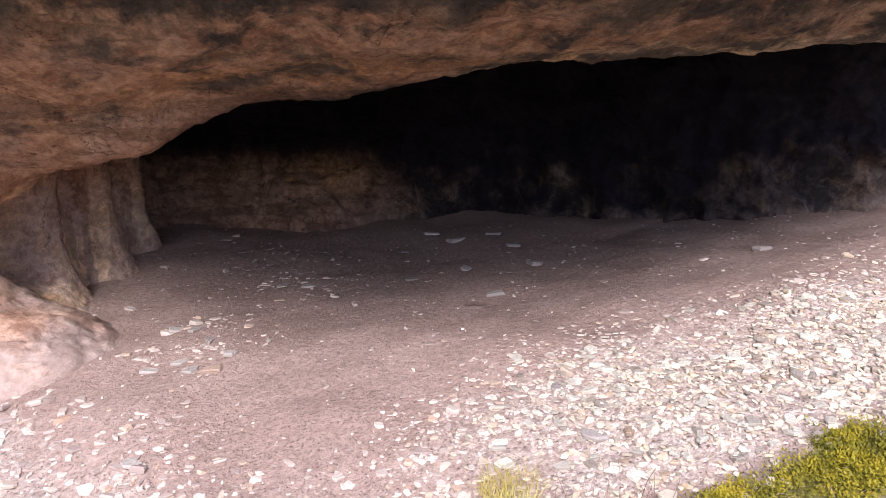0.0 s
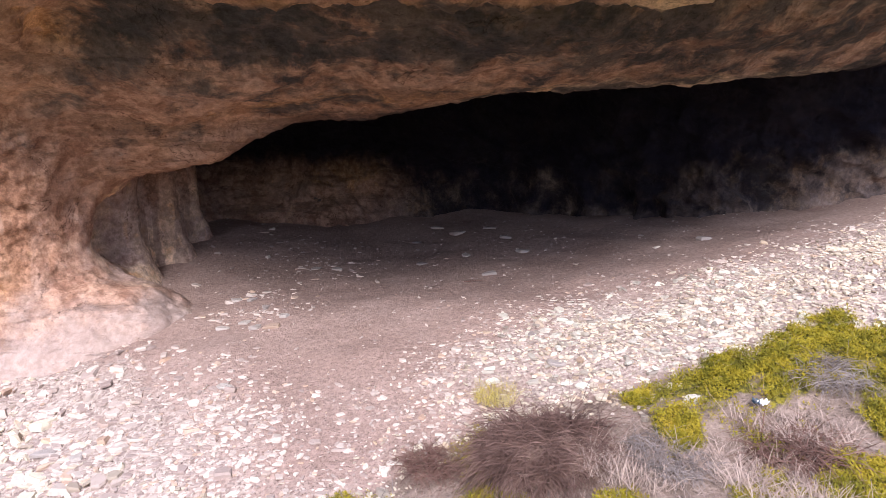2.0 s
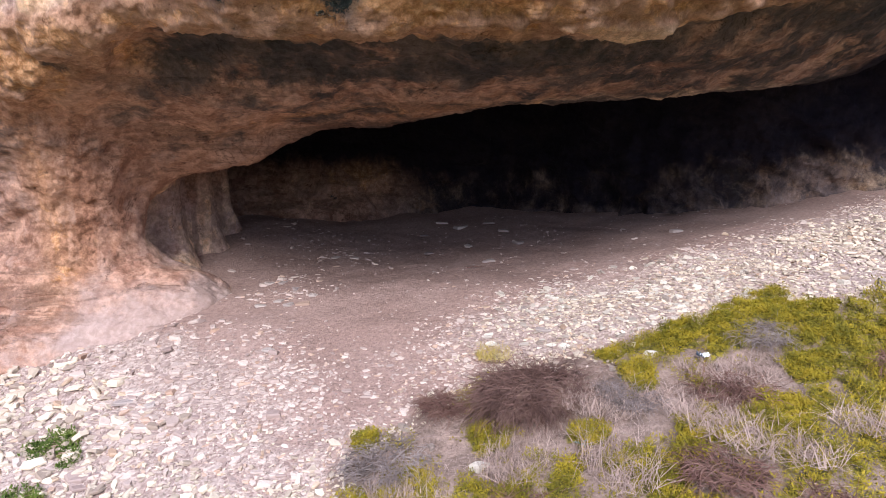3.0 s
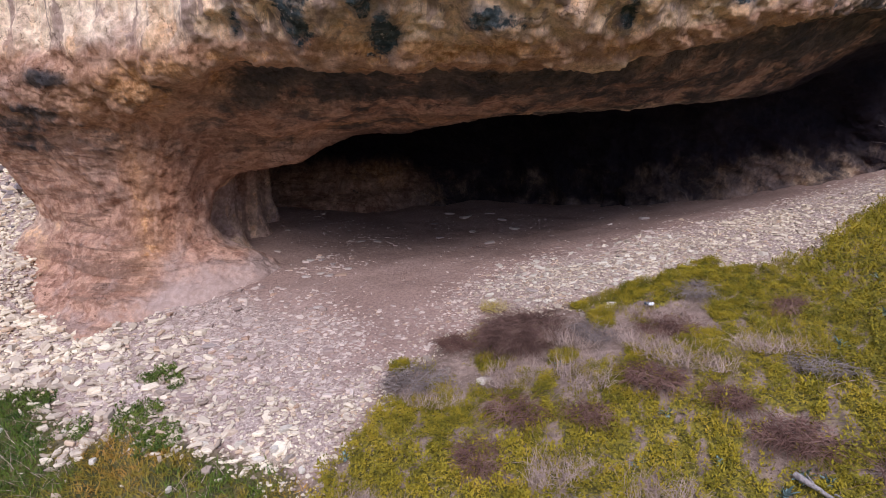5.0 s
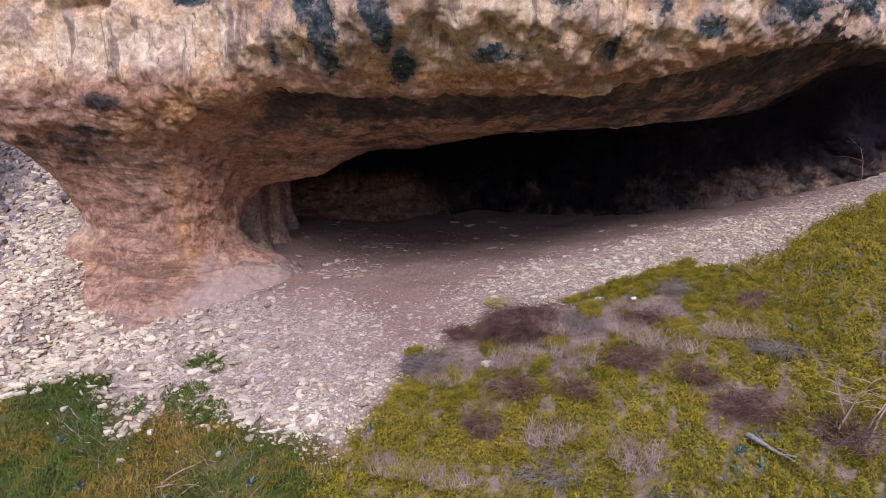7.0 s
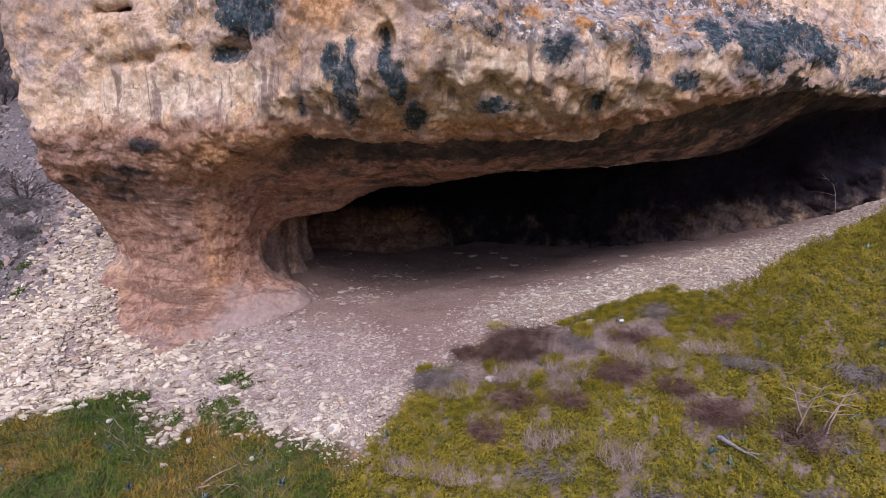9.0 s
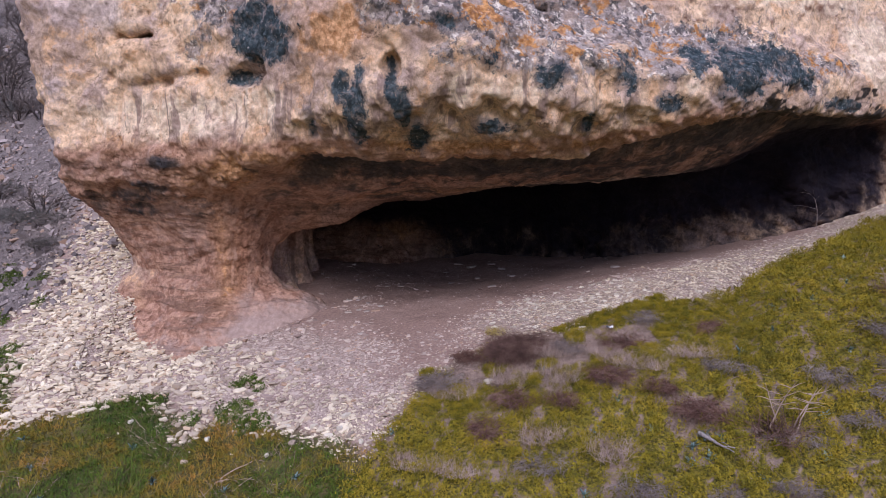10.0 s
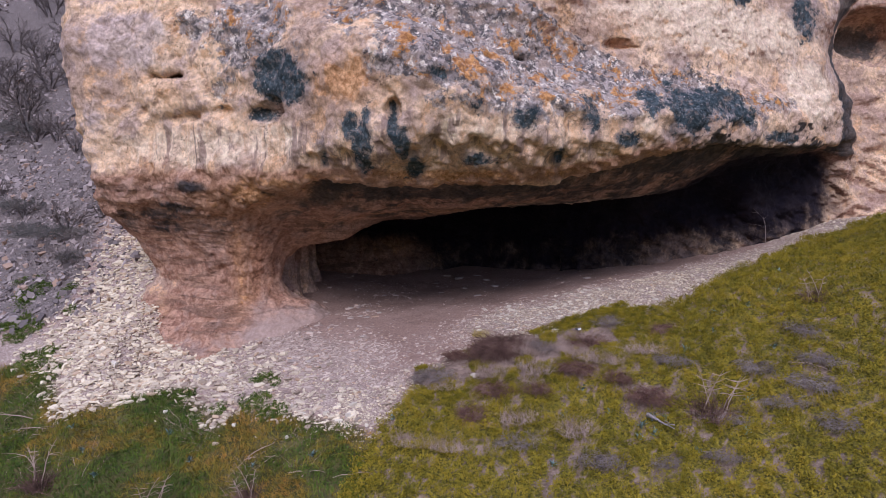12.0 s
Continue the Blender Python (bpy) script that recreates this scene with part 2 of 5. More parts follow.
def mesh_of(name, points, faces, smooth=True):
    me = bpy.data.meshes.new(name)
    faces = np.asarray(faces)
    me.vertices.add(len(points))
    me.vertices.foreach_set("co", np.asarray(points, np.float32).ravel())
    k = faces.shape[1]
    me.loops.add(faces.size)
    me.loops.foreach_set("vertex_index", faces.astype(np.int32).ravel())
    me.polygons.add(len(faces))
    me.polygons.foreach_set("loop_start", np.arange(0, faces.size, k, dtype=np.int32))
    me.polygons.foreach_set("use_smooth", np.full(len(faces), smooth))
    me.update(calc_edges=True)
    return me


# ---- materials ----
class Nodes:
    """Short ways to write a node material."""

    def __init__(self, name):
        self.m = bpy.data.materials.new(name)
        self.m.use_nodes = True
        self.t = self.m.node_tree
        self.out = self.t.nodes["Principled BSDF"]
        self.out.inputs["Specular IOR Level"].default_value = 0.25
        self.co = self.t.nodes.new("ShaderNodeTexCoord").outputs["Object"]

    def put(self, a, socket):
        if isinstance(a, bpy.types.NodeSocket):
            self.t.links.new(a, socket)
        elif isinstance(a, (tuple, list)) and len(a) == 3 and socket.type == "RGBA":
            socket.default_value = (*a, 1)
        else:
            socket.default_value = a

    def at(self, scale=(1, 1, 1)):
        n = self.t.nodes.new("ShaderNodeMapping")
        n.inputs["Scale"].default_value = scale
        self.t.links.new(self.co, n.inputs["Vector"])
        return n.outputs["Vector"]

    def noise(self, scale, detail=4, rough=0.55, at=None, warp=0.0):
        n = self.t.nodes.new("ShaderNodeTexNoise")
        n.inputs["Scale"].default_value, n.inputs["Detail"].default_value = scale, detail
        n.inputs["Roughness"].default_value, n.inputs["Distortion"].default_value = rough, warp
        self.put(at or self.co, n.inputs["Vector"])
        return n.outputs["Fac"]

    def cells(self, scale, feature="F1", out="Distance", at=None):
        n = self.t.nodes.new("ShaderNodeTexVoronoi")
        n.feature, n.inputs["Scale"].default_value = feature, scale
        self.put(at or self.co, n.inputs["Vector"])
        return n.outputs[out]

    def ramp(self, v, lo, hi, to0=0.0, to1=1.0):
        n = self.t.nodes.new("ShaderNodeMapRange")
        n.interpolation_type = "SMOOTHSTEP"
        for key, a in zip(("Value", "From Min", "From Max", "To Min", "To Max"), (v, lo, hi, to0, to1)):
            self.put(a, n.inputs[key])
        return n.outputs["Result"]

    def math(self, op, a, b=0.0):
        n = self.t.nodes.new("ShaderNodeMath")
        n.operation = op
        self.put(a, n.inputs[0])
        self.put(b, n.inputs[1])
        return n.outputs[0]

    def mix(self, f, a, b, blend="MIX"):
        n = self.t.nodes.new("ShaderNodeMix")
        n.data_type, n.blend_type = "RGBA", blend
        self.put(f, n.inputs["Factor"])
        self.put(a, n.inputs["A"])
        self.put(b, n.inputs["B"])
        return n.outputs["Result"]

    def layer(self, name):
        n = self.t.nodes.new("ShaderNodeAttribute")
        n.attribute_name = name
        s = self.t.nodes.new("ShaderNodeSeparateColor")
        self.t.links.new(n.outputs["Color"], s.inputs["Color"])
        return s.outputs["Red"], s.outputs["Green"], s.outputs["Blue"]

    def island(self):
        return self.t.nodes.new("ShaderNodeNewGeometry").outputs["Random Per Island"]

    def each(self):
        return self.t.nodes.new("ShaderNodeObjectInfo").outputs["Random"]

    def done(self, colour, rough=0.9, bumps=(), translucent=0.0):
        self.put(colour, self.out.inputs["Base Color"])
        self.put(rough, self.out.inputs["Roughness"])
        last = None
        for height, depth in bumps:
            n = self.t.nodes.new("ShaderNodeBump")
            n.inputs["Distance"].default_value, n.inputs["Strength"].default_value = depth, 1.0
            self.put(height, n.inputs["Height"])
            if last:
                self.t.links.new(last, n.inputs["Normal"])
            last = n.outputs["Normal"]
        if last:
            self.t.links.new(last, self.out.inputs["Normal"])
        return self.m


def rock_material():
    k = Nodes("limestone")
    teal, orange, pale = k.layer("stain")
    # crust layer: painted cave darkness, red iron stain, grime with painted underside shade
    cave_shade, red, grime_shade = k.layer("crust")
    flow, flecked, mauve = k.layer("flow")
    veil, _, _ = k.layer("veil")
    big, mid = k.noise(0.7, 8, 0.6), k.noise(1.9, 12, 0.66, warp=0.2)
    flake, fine, grit = k.noise(4.6, 12, 0.68, warp=0.2), k.noise(13, 10, 0.72), k.noise(60, 4, 0.7)
    runs = k.noise(1.0, 6, 0.6, at=k.at((3.4, 3.4, 0.4)), warp=0.12)
    beds = k.noise(1.0, 8, 0.65, at=k.at((0.8, 0.8, 5.0)), warp=0.5)

    def spread(mask, by, amount, lo, hi, top=1.0):
        return k.ramp(k.math("ADD", mask, k.math("MULTIPLY", k.math("SUBTRACT", by, 0.5), amount)), lo, hi, 0, top)

    # bare stone: cream, tan and pinkish grey
    c = k.mix(k.ramp(big, 0.42, 0.58), (0.90, 0.665, 0.45), (0.56, 0.41, 0.315))
    c = k.mix(k.ramp(mid, 0.51, 0.60, 0, 0.75), c, (0.54, 0.41, 0.36))
    c = k.mix(k.ramp(mid, 0.46, 0.38, 0, 0.7), c, (0.82, 0.52, 0.29))
    c = k.mix(k.ramp(flake, 0.54, 0.60, 0, 0.6), c, (0.34, 0.235, 0.175))
    c = k.mix(spread(pale, mid, 1.1, 0.40, 0.72, 0.94), c, k.mix(k.ramp(flake, 0.44, 0.62), (0.96, 0.80, 0.60), (0.78, 0.60, 0.45)))
    c = k.mix(spread(mauve, mid, 1.4, 0.4, 0.75, 0.75), c, k.mix(k.ramp(flake, 0.4, 0.62), (0.66, 0.54, 0.50), (0.42, 0.34, 0.33)))
    streak = k.math("MULTIPLY", k.ramp(runs, 0.53, 0.58), flow)
    c = k.mix(k.math("MULTIPLY", streak, 0.8), c, (0.33, 0.235, 0.20))
    c = k.mix(k.math("MULTIPLY", k.math("MULTIPLY", k.ramp(runs, 0.44, 0.38), flow), 0.4), c, (0.74, 0.45, 0.24))
    # red and ochre iron stains
    redcol = k.mix(k.ramp(flake, 0.42, 0.58), (0.30, 0.155, 0.105), (0.54, 0.33, 0.235))
    redcol = k.mix(k.ramp(mid, 0.50, 0.62, 0, 0.6), redcol, (0.47, 0.325, 0.26))
    redcol = k.mix(k.math("MULTIPLY", k.ramp(beds, 0.53, 0.60, 0, 0.75), k.math("SUBTRACT", 1.0, flow)), redcol, (0.19, 0.11, 0.08))
    redcol = k.mix(k.math("MULTIPLY", k.ramp(runs, 0.47, 0.56), flow), redcol, k.mix(k.ramp(fine, 0.4, 0.6), (0.24, 0.115, 0.07), (0.40, 0.21, 0.13)))
    c = k.mix(spread(red, mid, 1.2, 0.22, 0.6, 0.94), c, redcol)
    c = k.mix(k.math("MULTIPLY", orange, 0.55), c, (0.68, 0.39, 0.20))
    c = k.mix(spread(orange, k.noise(3.6, 10, 0.72, warp=0.3), 1.9, 0.55, 0.75, 0.8), c, k.mix(k.ramp(fine, 0.35, 0.65), (0.56, 0.27, 0.10), (0.76, 0.46, 0.24)))
    # mottled lichen crust: grey ground, white and orange flecks
    crust = k.noise(1.6, 12, 0.72, warp=0.1)
    speck = k.noise(5.5, 10, 0.8)
    grey = k.mix(k.ramp(k.noise(4.5, 10, 0.75), 0.44, 0.54), (0.070, 0.076, 0.088), (0.44, 0.385, 0.365))
    grey = k.mix(k.ramp(k.noise(3.0, 8, 0.7), 0.5, 0.6, 0, 0.6), grey, (0.40, 0.30, 0.235))
    grey = k.mix(k.ramp(speck, 0.545, 0.575), grey, (0.86, 0.80, 0.71))
    c = k.mix(spread(flecked, crust, 2.6, 0.40, 0.56, 0.92), c, grey)
    freck = k.math("MULTIPLY", k.ramp(k.noise(2.3, 10, 0.76), 0.53, 0.57), k.ramp(flecked, 0.3, 0.6))
    c = k.mix(k.math("MULTIPLY", freck, 0.85), c, k.mix(k.ramp(fine, 0.4, 0.6), (0.46, 0.19, 0.05), (0.66, 0.33, 0.10)))
    # blue-black lichen; also shade painted into one pocket and the right-hand gap
    dark = k.math("MULTIPLY", spread(teal, k.noise(2.0, 12, 0.78, warp=0.1), 3.0, 0.40, 0.55, 0.95), k.ramp(k.noise(5, 10, 0.78), 0.62, 0.5, 0.35, 1.0))
    c = k.mix(spread(teal, crust, 2.2, 0.22, 0.60, 0.6), c, (0.19, 0.18, 0.19))
    c = k.mix(dark, c, k.mix(k.ramp(k.noise(9, 8, 0.75), 0.45, 0.62), (0.018, 0.042, 0.054), (0.10, 0.14, 0.16)))
    c = k.mix(k.math("MULTIPLY", dark, k.ramp(k.noise(11, 6, 0.8), 0.60, 0.64)), c, (0.55, 0.52, 0.49))
    # grey-brown grime under the brow, with the underside's shade painted into it
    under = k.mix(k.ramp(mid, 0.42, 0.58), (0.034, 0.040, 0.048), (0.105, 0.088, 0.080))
    c = k.mix(spread(grime_shade, k.noise(1.7, 10, 0.68, warp=0.3), 1.7, 0.42, 0.75, 0.92), c, k.mix(k.ramp(flake, 0.56, 0.66, 0, 0.5), under, (0.20, 0.13, 0.095)))
    # darkness of the cave, painted near-black on its ceiling and back walls
    black = spread(cave_shade, k.noise(2.2, 10, 0.7, at=k.at((1, 1, 0.5))), 0.9, 0.0, 0.8, 0.985)
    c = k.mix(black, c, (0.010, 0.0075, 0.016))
    # cracks, pores, grain
    line = k.ramp(k.math("ABSOLUTE", k.math("SUBTRACT", k.noise(1.5, 5, 0.6, warp=0.5), 0.5)), 0.0, 0.006)
    seam = k.ramp(k.noise(0.9, 2), 0.50, 0.42)
    c = k.mix(k.math("MULTIPLY", k.math("SUBTRACT", 1.0, line), seam), c, k.mix(1.0, c, (0.42, 0.36, 0.33), "MULTIPLY"))
    pore = k.math("MULTIPLY", k.ramp(k.noise(17, 6, 0.62), 0.62, 0.68, 0, 0.7), k.ramp(k.noise(1.3, 3), 0.42, 0.58))
    c = k.mix(pore, c, k.mix(1.0, c, (0.34, 0.28, 0.26), "MULTIPLY"))
    c = k.mix(1.0, c, k.mix(k.ramp(fine, 0.34, 0.66), (0.74, 0.70, 0.67), (1.18, 1.18, 1.17)), "MULTIPLY")
    c = k.mix(1.0, c, k.mix(k.ramp(grit, 0.3, 0.7), (0.86, 0.85, 0.84), (1.12, 1.12, 1.12)), "MULTIPLY")
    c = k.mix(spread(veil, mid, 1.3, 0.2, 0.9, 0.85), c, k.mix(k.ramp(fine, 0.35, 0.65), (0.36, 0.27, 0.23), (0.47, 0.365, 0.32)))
    bare = k.math("SUBTRACT", 1.0, veil)
    return k.done(c, 0.92, ((k.math("MULTIPLY", runs, flow), 0.05), (k.math("MULTIPLY", mid, bare), 0.07), (k.math("MULTIPLY", flake, bare), 0.055), (k.math("MULTIPLY", line, k.math("MULTIPLY", bare, seam)), 0.008),
                            (k.math("MULTIPLY", k.ramp(beds, 0.5, 0.6), k.math("MULTIPLY", red, k.math("SUBTRACT", 1.0, flow))), 0.016), (k.math("SUBTRACT", 1.0, pore), 0.012), (fine, 0.02), (grit, 0.003)))


def ground_material():
    k = Nodes("earth")
    dust, gravel, litter = k.layer("zone")
    grey, fold, wet = k.layer("zone_far")
    big, mid, fine, grit = k.noise(0.8, 5), k.noise(4, 6, 0.65), k.noise(22, 6, 0.7), k.noise(90, 3, 0.7)
    c = k.mix(k.ramp(big, 0.35, 0.65), (0.34, 0.235, 0.195), (0.40, 0.285, 0.24))
    chip = k.cells(38, out="Color")
    sep = k.t.nodes.new("ShaderNodeSeparateColor")
    k.t.links.new(chip, sep.inputs["Color"])
    chips = k.mix(sep.outputs["Red"], (0.30, 0.22, 0.19), (0.60, 0.50, 0.43))
    c = k.mix(k.ramp(k.math("ADD", gravel, k.math("MULTIPLY", k.math("SUBTRACT", mid, 0.5), 1.0)), 0.3, 0.8), c, chips)
    few = k.math("MULTIPLY", k.ramp(k.cells(19), 0.2, 0.1), k.ramp(mid, 0.45, 0.6))
    c = k.mix(k.math("MULTIPLY", few, 0.6), c, (0.52, 0.42, 0.36))
    soil = k.mix(k.ramp(mid, 0.35, 0.65), (0.19, 0.14, 0.112), (0.36, 0.27, 0.22))
    turf = k.mix(k.ramp(mid, 0.35, 0.65), (0.045, 0.055, 0.012), (0.12, 0.105, 0.03))
    soil = k.mix(k.math("MULTIPLY", fold, 0.9), soil, turf)
    moss, _, _ = k.layer("moss")
    soil = k.mix(k.ramp(k.math("ADD", moss, k.math("MULTIPLY", k.math("SUBTRACT", fine, 0.5), 0.8)), 0.25, 0.6, 0, 0.9), soil, k.mix(k.ramp(fine, 0.4, 0.6), (0.08, 0.08, 0.006), (0.25, 0.21, 0.012)))
    c = k.mix(k.ramp(litter, 0.2, 0.7), c, soil)
    c = k.mix(k.ramp(grey, 0.3, 0.7), c, k.mix(k.ramp(fine, 0.3, 0.7), (0.11, 0.095, 0.092), (0.27, 0.23, 0.215)))
    c = k.mix(1.0, c, k.mix(k.ramp(fine, 0.3, 0.7), (0.74, 0.72, 0.70), (1.15, 1.14, 1.12)), "MULTIPLY")
    return k.done(c, 0.95, ((mid, 0.03), (k.math("MULTIPLY", k.ramp(k.cells(38), 0.0, 0.4), -1.0), 0.012), (fine, 0.02), (grit, 0.006)))


def stone_material(name, lo, hi, single=False):
    k = Nodes(name)
    r = k.each() if single else k.island()
    c = k.mix(r, lo, hi)
    c = k.mix(k.ramp(k.math("FRACT", k.math("MULTIPLY", r, 7.3)), 0.86, 0.95, 0, 0.5), c, (0.50, 0.30, 0.17))
    c = k.mix(k.ramp(k.noise(24, 5, 0.7), 0.45, 0.75, 0, 0.35), c, (0.32, 0.24, 0.20))
    return k.done(c, 0.9, ((k.noise(45, 5, 0.7), 0.008),))


def plant_material(name, tones, gloss=0.65, patch=1.2, broad=0.26, own=0.26):
    """tones: from dark to light; patches in the plan, and each leaf a little different."""
    k = Nodes(name)
    r = k.math("ADD", k.math("MULTIPLY", k.island(), own), k.math("MULTIPLY", k.ramp(k.noise(patch, 3, 0.6), 0.35, 0.65), broad))
    r = k.math("ADD", r, k.math("MULTIPLY", k.ramp(k.noise(7, 4, 0.65), 0.36, 0.62), 1.0 - broad - own))
    c = tones[0]
    for i, tone in enumerate(tones[1:]):
        w = 1.0 / (len(tones) - 1)
        c = k.mix(k.ramp(r, i * w, (i + 1) * w), c, tone)
    return k.done(c, gloss)


def plain_material(name, lo, hi, scale=30, gloss=0.85, depth=0.004):
    k = Nodes(name)
    n = k.noise(scale, 5, 0.65)
    return k.done(k.mix(k.ramp(n, 0.3, 0.7), lo, hi), gloss, ((n, depth),))


LIMESTONE, EARTH = rock_material(), ground_material()
RUBBLE = stone_material("pale_rubble", (0.33, 0.26, 0.20), (0.80, 0.70, 0.53))
CREAM = stone_material("cream_slate", (0.46, 0.375, 0.285), (0.90, 0.80, 0.60))
DUSTY = stone_material("dusty_rubble", (0.33, 0.25, 0.215), (0.70, 0.59, 0.50))
RUBBLE_ONE = stone_material("pale_stone", (0.32, 0.26, 0.21), (0.86, 0.80, 0.665), single=True)
SLATE = stone_material("dusty_slab", (0.36, 0.30, 0.27), (0.56, 0.49, 0.43), single=True)
SCREE = stone_material("grey_scree", (0.11, 0.095, 0.095), (0.46, 0.395, 0.375))
LEAF = plant_material("yellow_green_leaf", ((0.085, 0.080, 0.006), (0.175, 0.148, 0.009), (0.30, 0.235, 0.013), (0.38, 0.265, 0.025)), own=0.22)
GRASS = plant_material("green_grass", ((0.03, 0.07, 0.010), (0.09, 0.14, 0.014), (0.24, 0.18, 0.022), (0.42, 0.22, 0.045)), patch=0.7, broad=0.58, own=0.16)
STRAW = plant_material("dry_grass", ((0.26, 0.185, 0.148), (0.40, 0.295, 0.24), (0.53, 0.41, 0.335)))
TWIG = plant_material("dead_twig", ((0.068, 0.038, 0.030), (0.165, 0.096, 0.076), (0.31, 0.20, 0.158)), 0.85)
TWIG_RED = plant_material("red_brown_twig", ((0.10, 0.052, 0.040), (0.20, 0.11, 0.085), (0.32, 0.20, 0.155)), 0.85)
TWIG_GREY = plant_material("grey_twig", ((0.13, 0.105, 0.095), (0.25, 0.205, 0.185), (0.38, 0.32, 0.285)), 0.85)
BLUE_LEAF = plant_material("blue_green_leaf", ((0.13, 0.22, 0.205), (0.24, 0.345, 0.33), (0.37, 0.46, 0.445)), 0.75)
HERB = plant_material("mid_green_leaf", ((0.03, 0.06, 0.008), (0.08, 0.12, 0.015), (0.16, 0.19, 0.03)))
BARE = plant_material("bare_branch", ((0.07, 0.055, 0.05), (0.14, 0.115, 0.105), (0.24, 0.20, 0.185)), 0.85)
SCRUB = plant_material("dark_scrub", ((0.06, 0.06, 0.055), (0.13, 0.125, 0.115), (0.24, 0.215, 0.19)), 0.8)
BARK = plain_material("weathered_bark", (0.16, 0.14, 0.135), (0.36, 0.32, 0.30), 40)
WRAPPER = plain_material("white_wrapper", (0.62, 0.64, 0.66), (0.85, 0.86, 0.87), 25, 0.4)
WRAPPER_DARK = plain_material("dark_wrapper", (0.03, 0.05, 0.07), (0.08, 0.11, 0.14), 25, 0.4)


# ---- the large structure ----
def paint(me, name, r, g, b):
    """A colour layer on the points of a mesh."""
    layer = me.color_attributes.new(name, "FLOAT_COLOR", "POINT")
    data = np.stack([r, g, b, np.ones_like(r)], 1).astype(np.float32)
    layer.data.foreach_set("color", np.clip(data, 0, 1).ravel())


def blob(x, z, places):
    """Soft patches: (x, z, half width, half height, strength)."""
    out = np.zeros_like(x)
    for px, pz, w, h, k in places:
        out = np.maximum(out, k * np.exp(-(((x - px) / w) ** 2 + ((z - pz) / h) ** 2)))
    return out


def finer(points, quads):
    """One round of smooth subdivision of a mesh of squares."""
    n, m = len(points), len(quads)
    centre = points[quads].mean(1)
    pairs = np.stack([quads, np.roll(quads, -1, 1)], 2).reshape(-1, 2)
    key = pairs.min(1) * np.int64(n) + pairs.max(1)
    edges, which = np.unique(key, return_inverse=True)
    a, b = edges // n, edges % n
    around = np.zeros((len(edges), 3))
    shared = np.bincount(which, minlength=len(edges))
    for c in range(3):
        around[:, c] = np.bincount(which, np.repeat(centre[:, c], 4), len(edges))
    middle = (points[a] + points[b]) / 2
    edge_point = np.where((shared == 2)[:, None], (points[a] + points[b] + around) / 4, middle)
    count = np.maximum(np.bincount(quads.ravel(), minlength=n), 1)[:, None]
    ring, mids, degree = np.zeros((n, 3)), np.zeros((n, 3)), np.maximum(np.bincount(np.r_[a, b], minlength=n), 1)[:, None]
    for c in range(3):
        ring[:, c] = np.bincount(quads.ravel(), np.repeat(centre[:, c], 4), n)
        mids[:, c] = np.bincount(np.r_[a, b], np.r_[middle[:, c], middle[:, c]], n)
    moved = (ring / count + 2 * mids / degree + (count - 3) * points) / count
    w = which.reshape(m, 4) + n
    f = np.arange(m) + n + len(edges)
    out = np.concatenate([np.stack([quads[:, k], w[:, k], f, w[:, k - 1]], 1) for k in range(4)])
    return np.concatenate([moved, edge_point, centre]), out


def waves(p, scale, octaves=1, seed=0, keep=0.55):
    """Uneven noise at many places at once, about -1 to 1, in octaves. scale: one number or three."""
    total, size = np.zeros(len(p)), 1.0
    for o in range(octaves):
        q = p * (np.asarray(scale, float) * 2.03 ** o) + 17.3 * (o + seed)
        cell = np.floor(q).astype(np.int64)
        f = q - cell
        u = f * f * f * (f * (f * 6 - 15) + 10)
        value = np.zeros(len(p))
        for cx in (0, 1):
            for cy in (0, 1):
                for cz in (0, 1):
                    h = ((cell[:, 0] + cx) * 73856093 ^ (cell[:, 1] + cy) * 19349663 ^ (cell[:, 2] + cz) * 83492791) & 0xFFFFFFFF
                    h = ((h ^ (h >> 15)) * 2246822519) & 0xFFFFFFFF
                    h = ((h ^ (h >> 13)) * 3266489917) & 0xFFFFFFFF
                    h ^= h >> 16
                    g = [((h >> k) & 1023) / 511.5 - 1 for k in (0, 10, 20)]
                    w = (u[:, 0] if cx else 1 - u[:, 0]) * (u[:, 1] if cy else 1 - u[:, 1]) * (u[:, 2] if cz else 1 - u[:, 2])
                    value += w * (g[0] * (f[:, 0] - cx) + g[1] * (f[:, 1] - cy) + g[2] * (f[:, 2] - cz))
        total += 1.25 * size * value
        size *= keep
    return total


